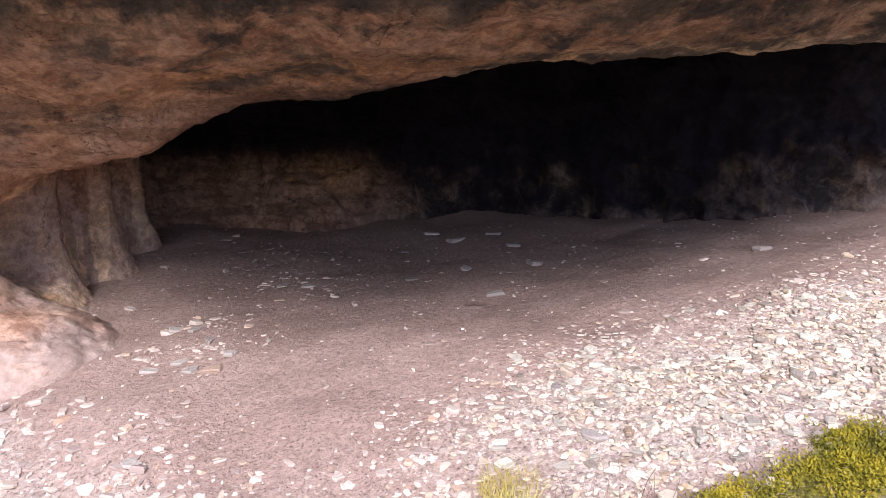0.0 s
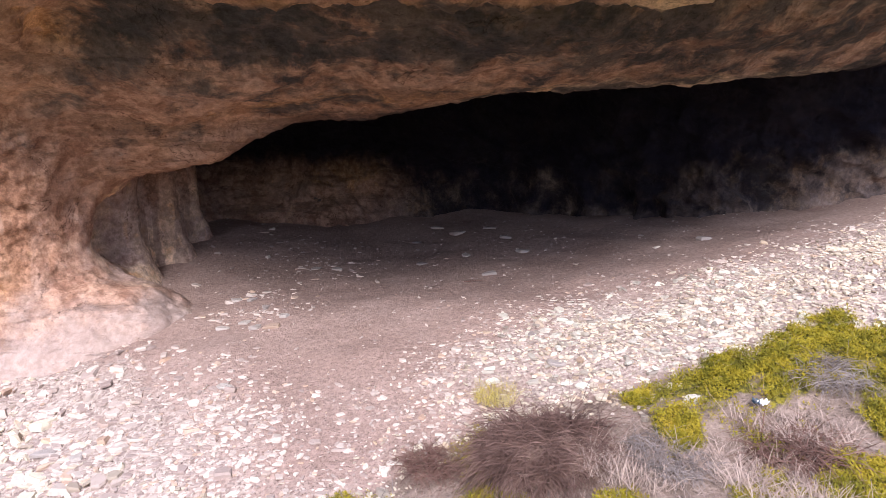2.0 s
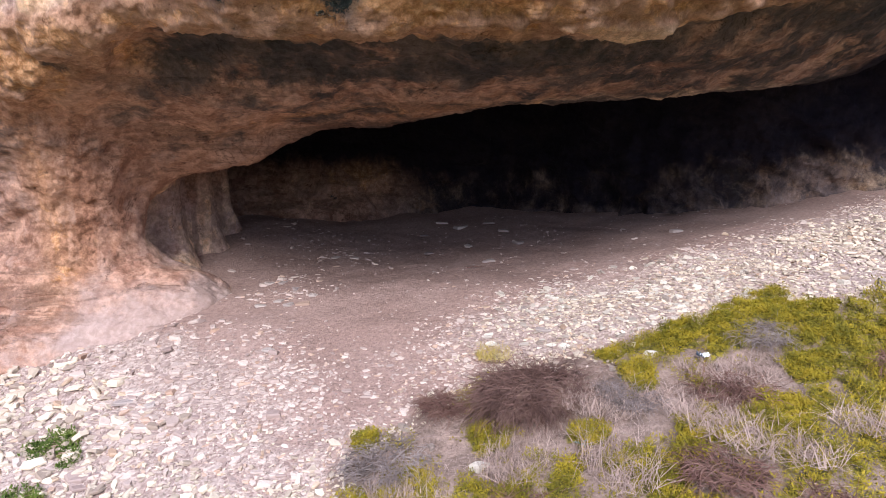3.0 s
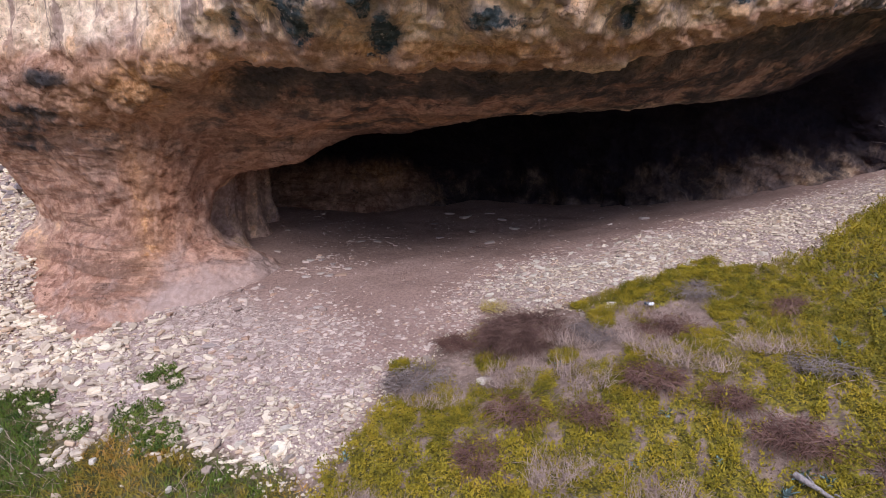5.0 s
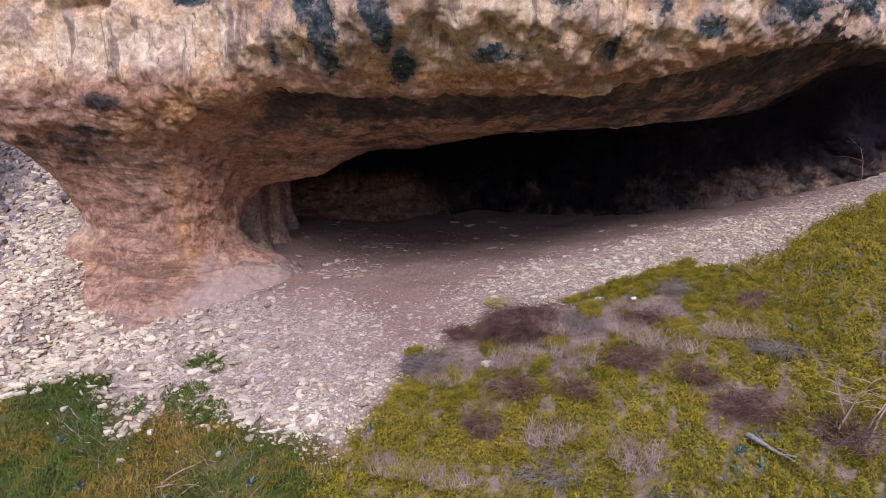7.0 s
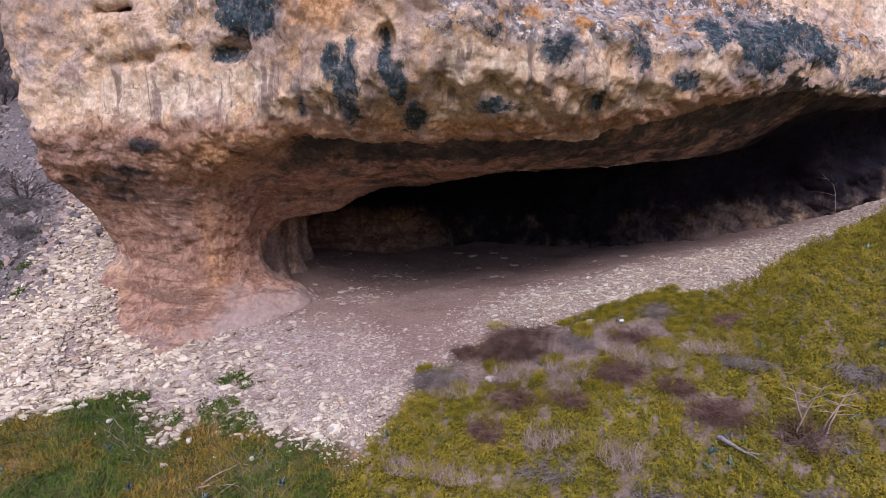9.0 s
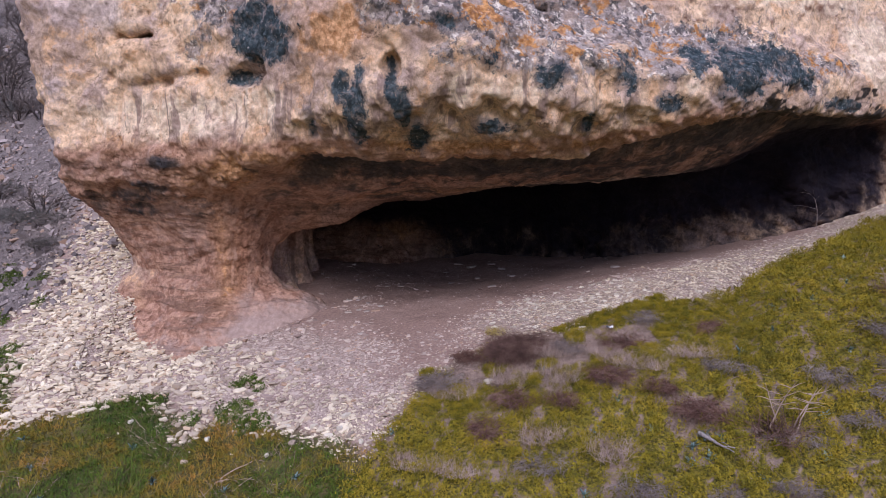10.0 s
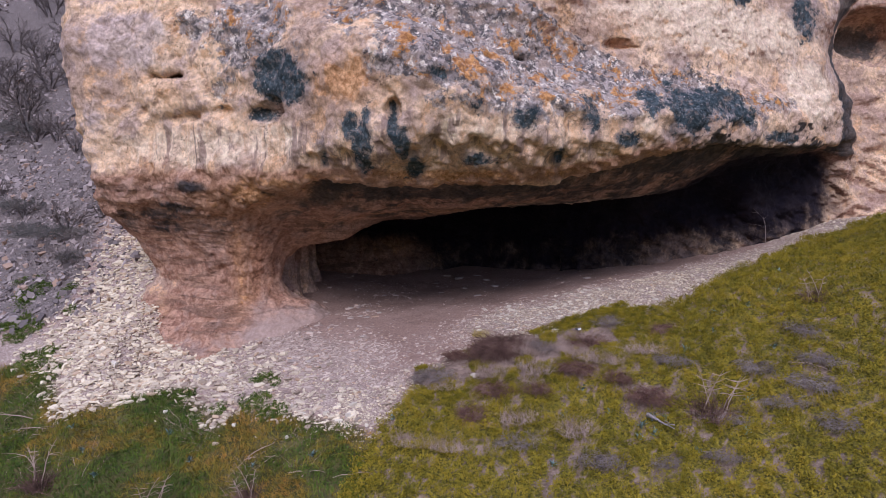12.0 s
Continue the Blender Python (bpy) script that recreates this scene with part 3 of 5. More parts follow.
def build_rock():
    pts, quads = finer(*skin(rock_field, (-10.5, 0.2, -2.4), (14.2, 13.2, 8.0), 0.078))
    me = mesh_of("rock_cliff", pts, quads)
    nor = np.empty(len(pts) * 3, np.float32)
    me.vertices.foreach_get("normal", nor)
    nor = nor.reshape(-1, 3)
    x, y, z = pts.T
    facing = step(-0.15, -0.55, nor[:, 1])
    band = step(2.85, 3.1, z) * step(4.15, 3.8, z) * facing * step(-7.4, -6.6, x) * step(3.2, 1.8, x)
    shelf = 0.10 * (0.4 + np.clip(2 * waves(pts, 1.1, 2, 13), -0.3, 0.8)) * np.exp(-((z - 4.13 - 0.07 * np.sin(2.3 * x)) / 0.08) ** 2) * step(-7.6, -7.0, x) * step(-1.6, -2.6, x) * facing
    calm = np.maximum(step(0.25, -0.3, z) * step(-5.2, -4.2, x) * step(5.8, 5.2, y), 0.7 * step(-2.9, -3.3, x) * step(4.4, 5.0, y) * step(8.6, 8.0, y) * step(2.2, 1.7, z))
    smooth = 0.72 * step(-0.25, -0.6, nor[:, 2]) * step(0.2, 0.6, y - roof_y(x)) * step(1.2, 1.6, z) * step(4.0, 3.6, z)
    calm = np.maximum(calm, np.maximum(smooth, 0.75 * step(4.9, 5.3, z) * step(1.5, 3.0, x)))
    crusty = step(4.3, 4.7, z) * step(-3.5, -2.0, x) * step(7.5, 6.0, x)
    fold = np.abs(waves(pts, 1.5, 1, 1))
    d = 0.14 * waves(pts, 0.75, 3, 2) - 0.07 * (0.22 - fold) - 0.035 * (0.2 - np.abs(waves(pts, 3.3, 2, 3)))
    d += 0.06 * step(2.9, 2.5, z) * step(-4.6, -5.3, x) * waves(pts, (0.8, 0.8, 3.4), 3, 4)
    d += 0.03 * waves(pts, 2.2, 2, 5)
    d += 0.034 * waves(pts, 6.0, 3, 6, 0.75) * (1 + 0.7 * crusty)
    d -= shelf
    plates = waves(pts, (1.7, 1.7, 2.6), 2, 14)
    d += 0.09 * np.round(plates * 4 + 0.25 * waves(pts, 5.0, 2, 15)) / 4 * (1 - 0.5 * band)
    d += band * (0.16 * (0.2 - np.abs(waves(pts, (1.9, 1.9, 0.35), 2, 7))) + 0.05 * waves(pts, (4.5, 4.5, 0.7), 2, 8))
    column = np.exp(-((x + 4.5) / 0.6) ** 2) * step(0.0, 0.6, z) * step(2.95, 2.6, z) * (y < 6)
    d += 0.13 * step(0.55, 0.38, z + 0.12 * waves(pts, 1.3, 2, 16)) * step(-4.7, -5.2, x) * (y < 6)
    d += column * (0.05 + 0.14 * waves(pts, (3.0, 3.0, 0.5), 2, 9))
    lower = step(3.75, 3.4, z) * step(-0.9, 0.2, x) * facing
    d += 0.11 * lower * waves(np.stack([x - 0.8 * z, y, z + 0.5 * x], 1), (0.8, 1.0, 3.2), 3, 10)
    d *= 1 - 0.65 * calm
    back_foot = step(7.2, 7.8, y) * step(1.9, 1.3, z - 0.08 * x) * step(-3.4, -2.6, x) * step(10.0, 9.0, x)
    d += back_foot * (0.22 * (0.2 - np.abs(waves(pts, 1.2, 2, 11))) + 0.09 * waves(pts, (2.6, 2.6, 2.0), 3, 12))
    pts = pts + nor * np.clip(d, -0.3, 0.3)[:, None]
    me.vertices.foreach_set("co", pts.astype(np.float32).ravel())
    me.update()
    me.vertices.foreach_get("normal", nor.ravel())
    x, y, z = pts.T
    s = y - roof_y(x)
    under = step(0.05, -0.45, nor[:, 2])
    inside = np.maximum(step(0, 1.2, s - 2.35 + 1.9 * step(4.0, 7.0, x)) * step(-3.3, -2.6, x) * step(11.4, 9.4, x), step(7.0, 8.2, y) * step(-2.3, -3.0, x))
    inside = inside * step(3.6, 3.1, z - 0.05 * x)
    top = z - ledge_z(x)
    outer = 1 - np.clip(inside + under * step(0.1, 0.5, s), 0, 1)
    # blobs at (-3.75, 4.1) and x 9.6 paint pocket and gap shade in lichen colour
    lichen = blob(x, z, ((-3.45, 4.8, 0.62, 0.5, 1.0), (-3.0, 4.5, 0.3, 0.3, 0.9), (-3.75, 4.1, 0.45, 0.15, 0.8), (-1.95, 3.75, 0.16, 0.3, 0.9), (-1.75, 3.4, 0.2, 0.45, 1.0), (-1.65, 3.9, 0.1, 0.2, 0.8),
                         (-2.5, 3.3, 0.12, 0.3, 0.62), (-1.2, 3.8, 0.1, 0.35, 0.9), (-1.05, 3.4, 0.14, 0.35, 1.0), (-0.85, 3.1, 0.16, 0.25, 0.95), (0.25, 3.2, 0.28, 0.13, 0.9), (1.05, 3.9, 0.3, 0.22, 0.8), (2.25, 4.05, 0.25, 0.42, 0.85), (3.05, 3.6, 0.3, 0.16, 0.95), (1.7, 3.25, 0.12, 0.25, 0.75),
                         (4.55, 4.25, 0.65, 0.6, 1.0), (5.3, 4.5, 0.8, 0.35, 0.9), (6.0, 4.25, 0.6, 0.25, 0.8), (7.2, 3.85, 0.8, 0.14, 0.85), (8.15, 6.7, 0.4, 0.6, 0.95), (6.3, 7.0, 0.4, 0.35, 0.8), (2.2, 6.5, 0.3, 0.3, 0.5), (0.2, 4.05, 0.3, 0.2, 0.6), (-0.4, 4.6, 0.35, 0.2, 0.6), (3.6, 4.4, 0.3, 0.3, 0.7), (9.6, 5, 0.3, 2.0, 0.7)))
    flecked = np.maximum(step(-2.2, -0.9, x) * step(4.25, 4.75, z) * step(6.6 + 0.45, 6.1 + 0.45, z + 0.5 * np.clip(x, 0, 9)) * step(8.0, 6.5, x), blob(x, z, ((-4.0, 5.7, 1.1, 0.75, 1.0), (-4.6, 4.7, 0.7, 0.4, 0.55), (-5.3, 5.9, 0.8, 0.4, 0.6), (4.2, 4.8, 1.8, 0.5, 0.95), (6.6, 4.6, 1.1, 0.3, 0.85), (-2.0, 5.8, 0.8, 0.4, 0.7))))
    flecked = np.maximum(flecked, 0.62 * step(-1.5, 0.5, x) * step(3.6, 4.3, z) * step(4.9, 4.5, z) * step(7.5, 6.0, x))
    orange = blob(x, z, ((-2.05, 4.5, 0.7, 0.45, 1.0), (-2.0, 5.9, 0.5, 0.2, 0.9), (1.1, 5.35, 0.5, 0.28, 0.7), (0.3, 4.75, 0.4, 0.3, 0.65), (-0.9, 5.2, 0.3, 0.5, 0.55), (-4.75, 1.2, 0.22, 1.2, 0.55), (-4.7, 0.35, 0.25, 0.3, 0.6), (-5.8, 4.6, 0.5, 0.25, 0.55),
                         (-0.2, 2.95, 2.2, 0.12, 0.8), (-4.2, 2.6, 0.6, 0.4, 0.85), (-3.5, 2.8, 0.7, 0.2, 0.85), (-6.4, 3.15, 0.7, 0.25, 0.6), (-4.9, 2.5, 0.5, 0.5, 0.5), (3.2, 6.0, 1.2, 0.25, 0.5), (2.9, 4.75, 0.6, 0.2, 0.55)))
    orange = np.maximum(orange, 0.6 * under * np.exp(-((x + 1.0) / 2.4) ** 2 - ((s - 2.2) / 0.4) ** 2))
    pale = blob(x, z, ((5.5, 6.2, 3.4, 0.8, 1.0), (8.2, 4.9, 1.0, 0.8, 1.1), (-5.6, 3.5, 1.9, 0.5, 0.95), (-3.5, 3.6, 0.8, 0.45, 1.0), (0.6, 3.7, 0.9, 0.3, 0.7), (-1.5, 5.2, 0.16, 0.6, 0.9), (-0.2, 3.7, 0.3, 0.4, 0.8), (-6.5, 5.6, 1.2, 0.8, 0.75), (-4.2, -0.35, 0.25, 0.18, 1.0), (3.4, 3.95, 0.3, 0.3, 0.7), (1.6, 4.3, 0.25, 0.4, 0.7)))
    mauve = blob(x, z, ((-6.9, 5.7, 1.4, 0.9, 0.9), (-5.2, 1.0, 0.35, 0.35, 1.0), (-6.0, 1.3, 0.6, 0.5, 0.7), (-4.1, 1.0, 0.25, 0.9, 0.7), (-7.6, 4.0, 0.6, 1.5, 0.6)))
    low = step(0.42, -0.22, z - np.maximum(lip_z(x), 2.8))
    red = 0.85 * low * step(0.2, 1.0, z) * step(1.4, -1.5, x) + 0.68 * low * step(0.8, 0.2, z) * (x < -3.0) + 0.62 * under * step(-0.3, 0.4, s) * step(2.6, 2.0, s)
    red = np.maximum(red, 0.62 * inside * step(0.0, -2.0, x))
    rim = np.exp(-((z - lip_z(x) - 0.05) / 0.17) ** 2) * step(-4.0, -2.8, x) * step(6.0, 3.5, x) * (s < 0.4)
    red, orange = np.maximum(red, 0.8 * rim), np.maximum(orange, 0.55 * rim)
    # grime patches, plus shade of the undersides and cave walls put into the colour
    grime_shade = blob(x, s, ((3.4, 0.8, 2.4, 0.8, 0.5), (6.5, 0.8, 2.0, 0.8, 0.8), (5.2, 1.5, 1.8, 1.0, 0.62), (7.6, 0.9, 1.6, 1.2, 0.95), (5.6, 0.0, 2.0, 0.6, 0.72), (1.8, 1.3, 1.5, 0.8, 0.4), (4.3, 1.2, 1.6, 0.9, 0.55), (8.0, 0.1, 1.5, 0.7, 0.8))) * under * (z < 4.2)
    grime_shade = np.maximum(grime_shade, 0.70 * under * step(-0.15, 0.2, s) * step(2.6, 0.9, s) * step(-4.6, -2.4, x) * (z < 4.2))
    grime_shade = np.maximum(grime_shade, 0.95 * under * np.exp(-((x - 0.2) / 2.2) ** 2 - ((s - 0.5) / 0.4) ** 2) * (z < 4.2))
    grime_shade = np.maximum(grime_shade, (0.58 + 0.05 * step(0.5, 3.0, x)) * under * step(1.0, 1.5, s) * step(-3.0, -1.8, x) * (z < 4.2))
    grime_shade = np.maximum(grime_shade, blob(x, z, ((-6.7, 2.7, 0.6, 0.22, 0.6), (-5.6, 2.75, 0.7, 0.2, 0.75), (-5.9, 2.3, 1.0, 0.25, 0.7), (-6.4, 1.9, 0.8, 0.3, 0.45))) * (y < 4.9))
    grime_shade = np.maximum(grime_shade, 0.5 * under * (1 - inside) * step(-0.2, 0.2, s) * (z < 4) * step(2.7, 2.2, s))
    grime_shade = np.maximum(grime_shade * step(9.6, 8.8, x) * step(1.3, 1.8, z), 0.62 * inside * step(-1.6, -0.4, x))
    grime_shade = np.maximum(grime_shade, 0.9 * step(9.2, 9.5, x) * step(8.0, 7.4, y) * step(3.0, 3.6, z))
    # shade in the hollow of the upper right alcove, painted
    grime_shade = np.maximum(grime_shade, 0.95 * np.exp(-((x - 11.2) / 1.3) ** 2 - ((z - 6.75) / 0.7) ** 2) * (y > 8.6))
    # cave shade put into the rock colour, blacker upwards and overhead
    cave_shade = inside * (0.68 + 0.32 * step(0.7, 1.6, z - 0.10 * np.clip(x, 0, 9))) * (1 - 0.75 * step(0.6, -2.4, x) * step(1.9, 0.7, z)) * (1 - 0.3 * step(2.8, 5.5, x) * step(9.5, 6.5, x) * step(1.3, 0.4, z - 0.1 * x))
    cave_shade = np.maximum(cave_shade, inside * under * 0.95 * step(2.5, 3.0, s) * step(1.3, 1.9, z))
    side = step(-3.2, -3.6, x) * step(4.9, 5.6, y) * step(8.2, 7.6, y) * step(1.7, 1.0, z)
    pale = np.maximum(pale, 1.1 * under * np.exp(-((x + 1.6) / 0.35) ** 2 - ((s - 1.55) / 0.22) ** 2))
    red = np.maximum(red, 0.3 * step(9.3, 10.2, x))
    red, mauve = red * (1 - 0.55 * side), np.maximum(mauve, 0.5 * side)
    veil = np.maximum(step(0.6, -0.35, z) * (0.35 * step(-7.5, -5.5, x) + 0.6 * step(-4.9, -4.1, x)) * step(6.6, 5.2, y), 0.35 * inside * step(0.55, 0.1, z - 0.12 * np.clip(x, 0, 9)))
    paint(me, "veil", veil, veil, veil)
    paint(me, "stain", lichen * outer, np.maximum(orange * (1 - inside), inside * blob(x, z, ((-1.7, 1.15, 1.2, 0.5, 0.75), (-3.2, 1.0, 0.5, 0.4, 0.45)))), pale * np.maximum(outer, under))
    paint(me, "crust", cave_shade, red, grime_shade)
    paint(me, "flow", np.maximum(np.maximum(band, column), 0.9 * side), flecked * outer, mauve)
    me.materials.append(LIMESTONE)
    return tagged(new("rock_cliff", me), "weathered tan limestone cliff with lichen over a shallow cave", "cliff", kind="structure")


def build_ground():
    gx, gy = stretched(-9.5, 11, 0.075, 1500), stretched(-2.5, 10.5, 0.075, 1500)
    px, py = [a.ravel() for a in np.meshgrid(gx, gy, indexing="ij")]
    pz = ground_z(px, py)
    near = (px > -20) & (px < 16) & (py > -8) & (py < 26)
    for i in np.flatnonzero(near).tolist():
        pz[i] += 0.035 * noise.fractal(Vector((px[i] * 1.6, py[i] * 1.6, 0)), 0.8, 2.0, 5)
    idx = np.arange(px.size).reshape(len(gx), len(gy))
    me = mesh_of("ground", np.stack([px, py, pz], 1), np.stack([idx[:-1, :-1], idx[1:, :-1], idx[1:, 1:], idx[:-1, 1:]], -1).reshape(-1, 4))
    bank, grass, dust = [plan_distance(px, py, p) for p in (BANK_PLAN, GRASS_PLAN, DUST_PLAN)]
    veg = np.maximum(np.maximum(step(0.15, -0.25, bank), step(0.15, -0.25, grass)), step(-0.5, -1.5, py))
    d = step(0.4, -0.5, dust)
    grey = step(-8.3, -9.6, px + 0.25 * (py - 5)) * step(4.6, 6.2, py)
    grey = np.maximum(grey, step(12, 14, py))
    gravel = (1 - veg) * (1 - d) * (1 - grey) * (0.75 - 0.5 * np.exp(-((px + 0.8) / 1.1) ** 2 - ((py - 2.9) / 0.8) ** 2)) + 0.25 * d
    paint(me, "zone", d, gravel, veg)
    paint(me, "zone_far", grey, np.maximum(step(0.15, -0.25, grass), step(-2.0, -3.5, py)), d)
    me.materials.append(EARTH)
    return tagged(new("ground", me), "stony reddish earth with pale rubble and a grown bank", "ground", kind="structure")


rock_cliff = build_rock()
ground = build_ground()


# ---- things: helpers ----
def ground_top(x, y):
    """The height of the ground's surface, with its small unevenness."""
    x, y = np.atleast_1d(np.asarray(x, float)), np.atleast_1d(np.asarray(y, float))
    fine = [0.035 * noise.fractal(Vector((a * 1.6, b * 1.6, 0)), 0.8, 2.0, 5) for a, b in zip(x.tolist(), y.tolist())]
    return ground_z(x, y) + np.array(fine)


def top_at(x, y):
    return float(ground_top(x, y)[0])


def soft_noise(x, y, scale, seed=0.0):
    return np.array([noise.fractal(Vector((a * scale + seed, b * scale, seed)), 0.9, 2.0, 3) for a, b in zip(x.tolist(), y.tolist())])


def scatter(rng, count, box, density):
    """About count places in a box (x0, x1, y0, y1), kept by chance where density(x, y) is 0 to 1."""
    x, y = rng.uniform(box[0], box[1], count), rng.uniform(box[2], box[3], count)
    keep = rng.random(count) < density(x, y)
    return x[keep], y[keep]


def turn_matrices(rng, n, tilt):
    """n random turns about z, each tilted by about tilt radians."""
    a, b, c = rng.uniform(0, 2 * np.pi, n), rng.uniform(0, 2 * np.pi, n), np.abs(rng.normal(0, tilt, n))
    ca, sa, z, o = np.cos(a), np.sin(a), np.zeros(n), np.ones(n)
    spin = np.stack([ca, -sa, z, sa, ca, z, z, z, o], 1).reshape(-1, 3, 3)
    ux, uy, cc, sc = np.cos(b), np.sin(b), np.cos(c), np.sin(c)
    lean = np.stack([cc + ux * ux * (1 - cc), ux * uy * (1 - cc), uy * sc, ux * uy * (1 - cc), cc + uy * uy * (1 - cc), -ux * sc, -uy * sc, ux * sc, cc], 1).reshape(-1, 3, 3)
    return lean @ spin


def stone_shape(rng, flat):
    """A broken flat stone about 2 across: an uneven outline, bevelled above, thick by flat."""
    n = int(rng.integers(5, 8))
    a = np.sort((np.arange(n) + rng.uniform(-0.32, 0.32, n)) / n * 2 * np.pi)
    r = rng.uniform(0.62, 1.15, n)
    ring = np.stack([np.cos(a) * r, np.sin(a) * r * rng.uniform(0.42, 0.85)], 1)
    slope = rng.uniform(-0.25, 0.25, 2) * flat
    low = np.c_[ring * 0.94, np.full(n, -flat)]
    mid = np.c_[ring, rng.uniform(-0.1, 0.45, n) * flat]
    top = np.c_[ring * rng.uniform(0.74, 0.9, (n, 1)), flat * rng.uniform(0.85, 1.0, n) + ring @ slope]
    v = np.concatenate([low, mid, top])
    f = []
    for i in range(n):
        j = (i + 1) % n
        for k in (0, n):
            f += [(k + i, k + j, k + n + j), (k + i, k + n + j, k + n + i)]
    f += [(2 * n, 2 * n + i, 2 * n + i + 1) for i in range(1, n - 1)] + [(0, i + 1, i) for i in range(1, n - 1)]
    return v, np.array(f)


def chip_shape(rng, flat):
    """A small broken chip: an uneven outline, tapering upwards."""
    n = int(rng.integers(4, 7))
    a = (np.arange(n) + rng.uniform(-0.32, 0.32, n)) / n * 2 * np.pi
    r = rng.uniform(0.65, 1.15, n)
    ring = np.stack([np.cos(a) * r, np.sin(a) * r * rng.uniform(0.45, 0.9)], 1)
    v = np.concatenate([np.c_[ring, np.full(n, -flat)], np.c_[ring * rng.uniform(0.7, 0.95, (n, 1)), flat * rng.uniform(0.6, 1.1, n)]])
    f = []
    for i in range(n):
        j = (i + 1) % n
        f += [(i, j, n + j), (i, n + j, n + i)]
    f += [(n, n + i, n + i + 1) for i in range(1, n - 1)] + [(0, i + 1, i) for i in range(1, n - 1)]
    return v, np.array(f)


def joined_stones(name, rng, shapes, x, y, size, tilt, sink, material, label, category):
    """Many stones as one mesh."""
    z = ground_top(x, y)
    turns, pick = turn_matrices(rng, len(x), tilt), rng.integers(0, len(shapes), len(x))
    points, faces, at = [], [], 0
    for k, (v, f) in enumerate(shapes):
        who = np.flatnonzero(pick == k)
        p = np.einsum("nij,vj->nvi", turns[who], v) * size[who][:, None, None]
        p += np.stack([x[who], y[who], z[who] + sink * size[who]], 1)[:, None, :]
        points.append(p.reshape(-1, 3))
        faces.append((f[None] + (np.arange(len(who)) * len(v))[:, None, None]).reshape(-1, 3) + at)
        at += len(who) * len(v)
    me = mesh_of(name, np.concatenate(points), np.concatenate(faces), smooth=False)
    me.materials.append(material)
    return tagged(new(name, me), label, category, kind="stuff")


def leaves_mesh(name, base, way, side, length, width, material):
    """Pointed leaves, each of two folded halves. way: along the leaf, side: across it."""
    up = np.cross(side, way)
    mid = base + way * length[:, None] * 0.5 + up * (length * 0.10)[:, None]
    tip = base + way * length[:, None] - up * (length * 0.08)[:, None]
    w = side * (width / 2)[:, None]
    v = np.stack([base, mid + w, tip, mid - w], 1).reshape(-1, 3)
    k = np.arange(len(base))[:, None] * 4
    f = np.concatenate([k + np.array([[0, 1, 2]]), k + np.array([[0, 2, 3]])])
    me = mesh_of(name, v, f, smooth=False)
    me.materials.append(material)
    return me


def ways(rng, n, lo, hi):
    """n directions with heights between two angles in degrees, and level directions across them."""
    a, e = rng.uniform(0, 2 * np.pi, n), np.radians(rng.uniform(lo, hi, n))
    return np.stack([np.cos(a) * np.cos(e), np.sin(a) * np.cos(e), np.sin(e)], 1), np.stack([-np.sin(a), np.cos(a), np.zeros(n)], 1)


def blades_mesh(name, rng, base, way, length, width, bend, material, steps=2):
    """Grass blades: tapering ribbons that bend over."""
    n = len(base)
    side = np.cross(way, np.array([0, 0, 1.0])) + rng.normal(0, 0.25, (n, 3))
    side /= np.linalg.norm(side, axis=1)[:, None] + 1e-9
    rows = []
    for i in range(steps + 1):
        u = i / steps
        p = base + way * (length * u)[:, None]
        p = p + np.stack([np.zeros(n), np.zeros(n), -bend * length * u * u], 1)
        w = side * (width * (1 - 0.85 * u) / 2)[:, None]
        rows += [p - w, p + w]
    v = np.stack(rows, 1).reshape(-1, 3)
    k = np.arange(n)[:, None] * (2 * steps + 2)
    f = np.concatenate([k + np.array([[2 * i, 2 * i + 1, 2 * i + 3, 2 * i + 2]]) for i in range(steps)])
    me = mesh_of(name, v, f)
    me.materials.append(material)
    return me


def rods(paths, material, name, sides=3):
    """Thin tapering twigs as one mesh. paths: lists of (point, radius)."""
    v, f = [], []
    for path in paths:
        first = len(v)
        for i, (p, r) in enumerate(path):
            a, b = Vector(path[max(i - 1, 0)][0]), Vector(path[min(i + 1, len(path) - 1)][0])
            d = (b - a).normalized() if (b - a).length > 1e-6 else Vector((0, 0, 1))
            e1 = d.orthogonal().normalized()
            e2 = d.cross(e1)
            for k in range(sides):
                w = 2 * math.pi * k / sides
                v.append(tuple(Vector(p) + (e1 * math.cos(w) + e2 * math.sin(w)) * r))
        for i in range(len(path) - 1):
            for k in range(sides):
                q, m = first + i * sides, (k + 1) % sides
                f.append((q + k, q + m, q + sides + m, q + sides + k))
    me = mesh_of(name, np.array(v), np.array(f))
    me.materials.append(material)
    return me


def part(name, me, parent, label=""):
    """A mesh as one part of a thing."""
    ob = new(name, me)
    ob.parent = parent
    return tagged(ob, label)


# ---- stones ----
rng = np.random.default_rng(7)
SHAPES = [stone_shape(rng, t) for t in (0.12, 0.18, 0.24, 0.15, 0.28, 0.2, 0.14, 0.36, 0.22, 0.16, 0.2, 0.26)]
CHIPS = [chip_shape(rng, t) for t in (0.2, 0.3, 0.25, 0.4, 0.35, 0.22, 0.5, 0.3, 0.45, 0.26)]


def free_of_rock(x, y):
    return rock_field(x, y, ground_z(x, y) + 0.05) > 0.02


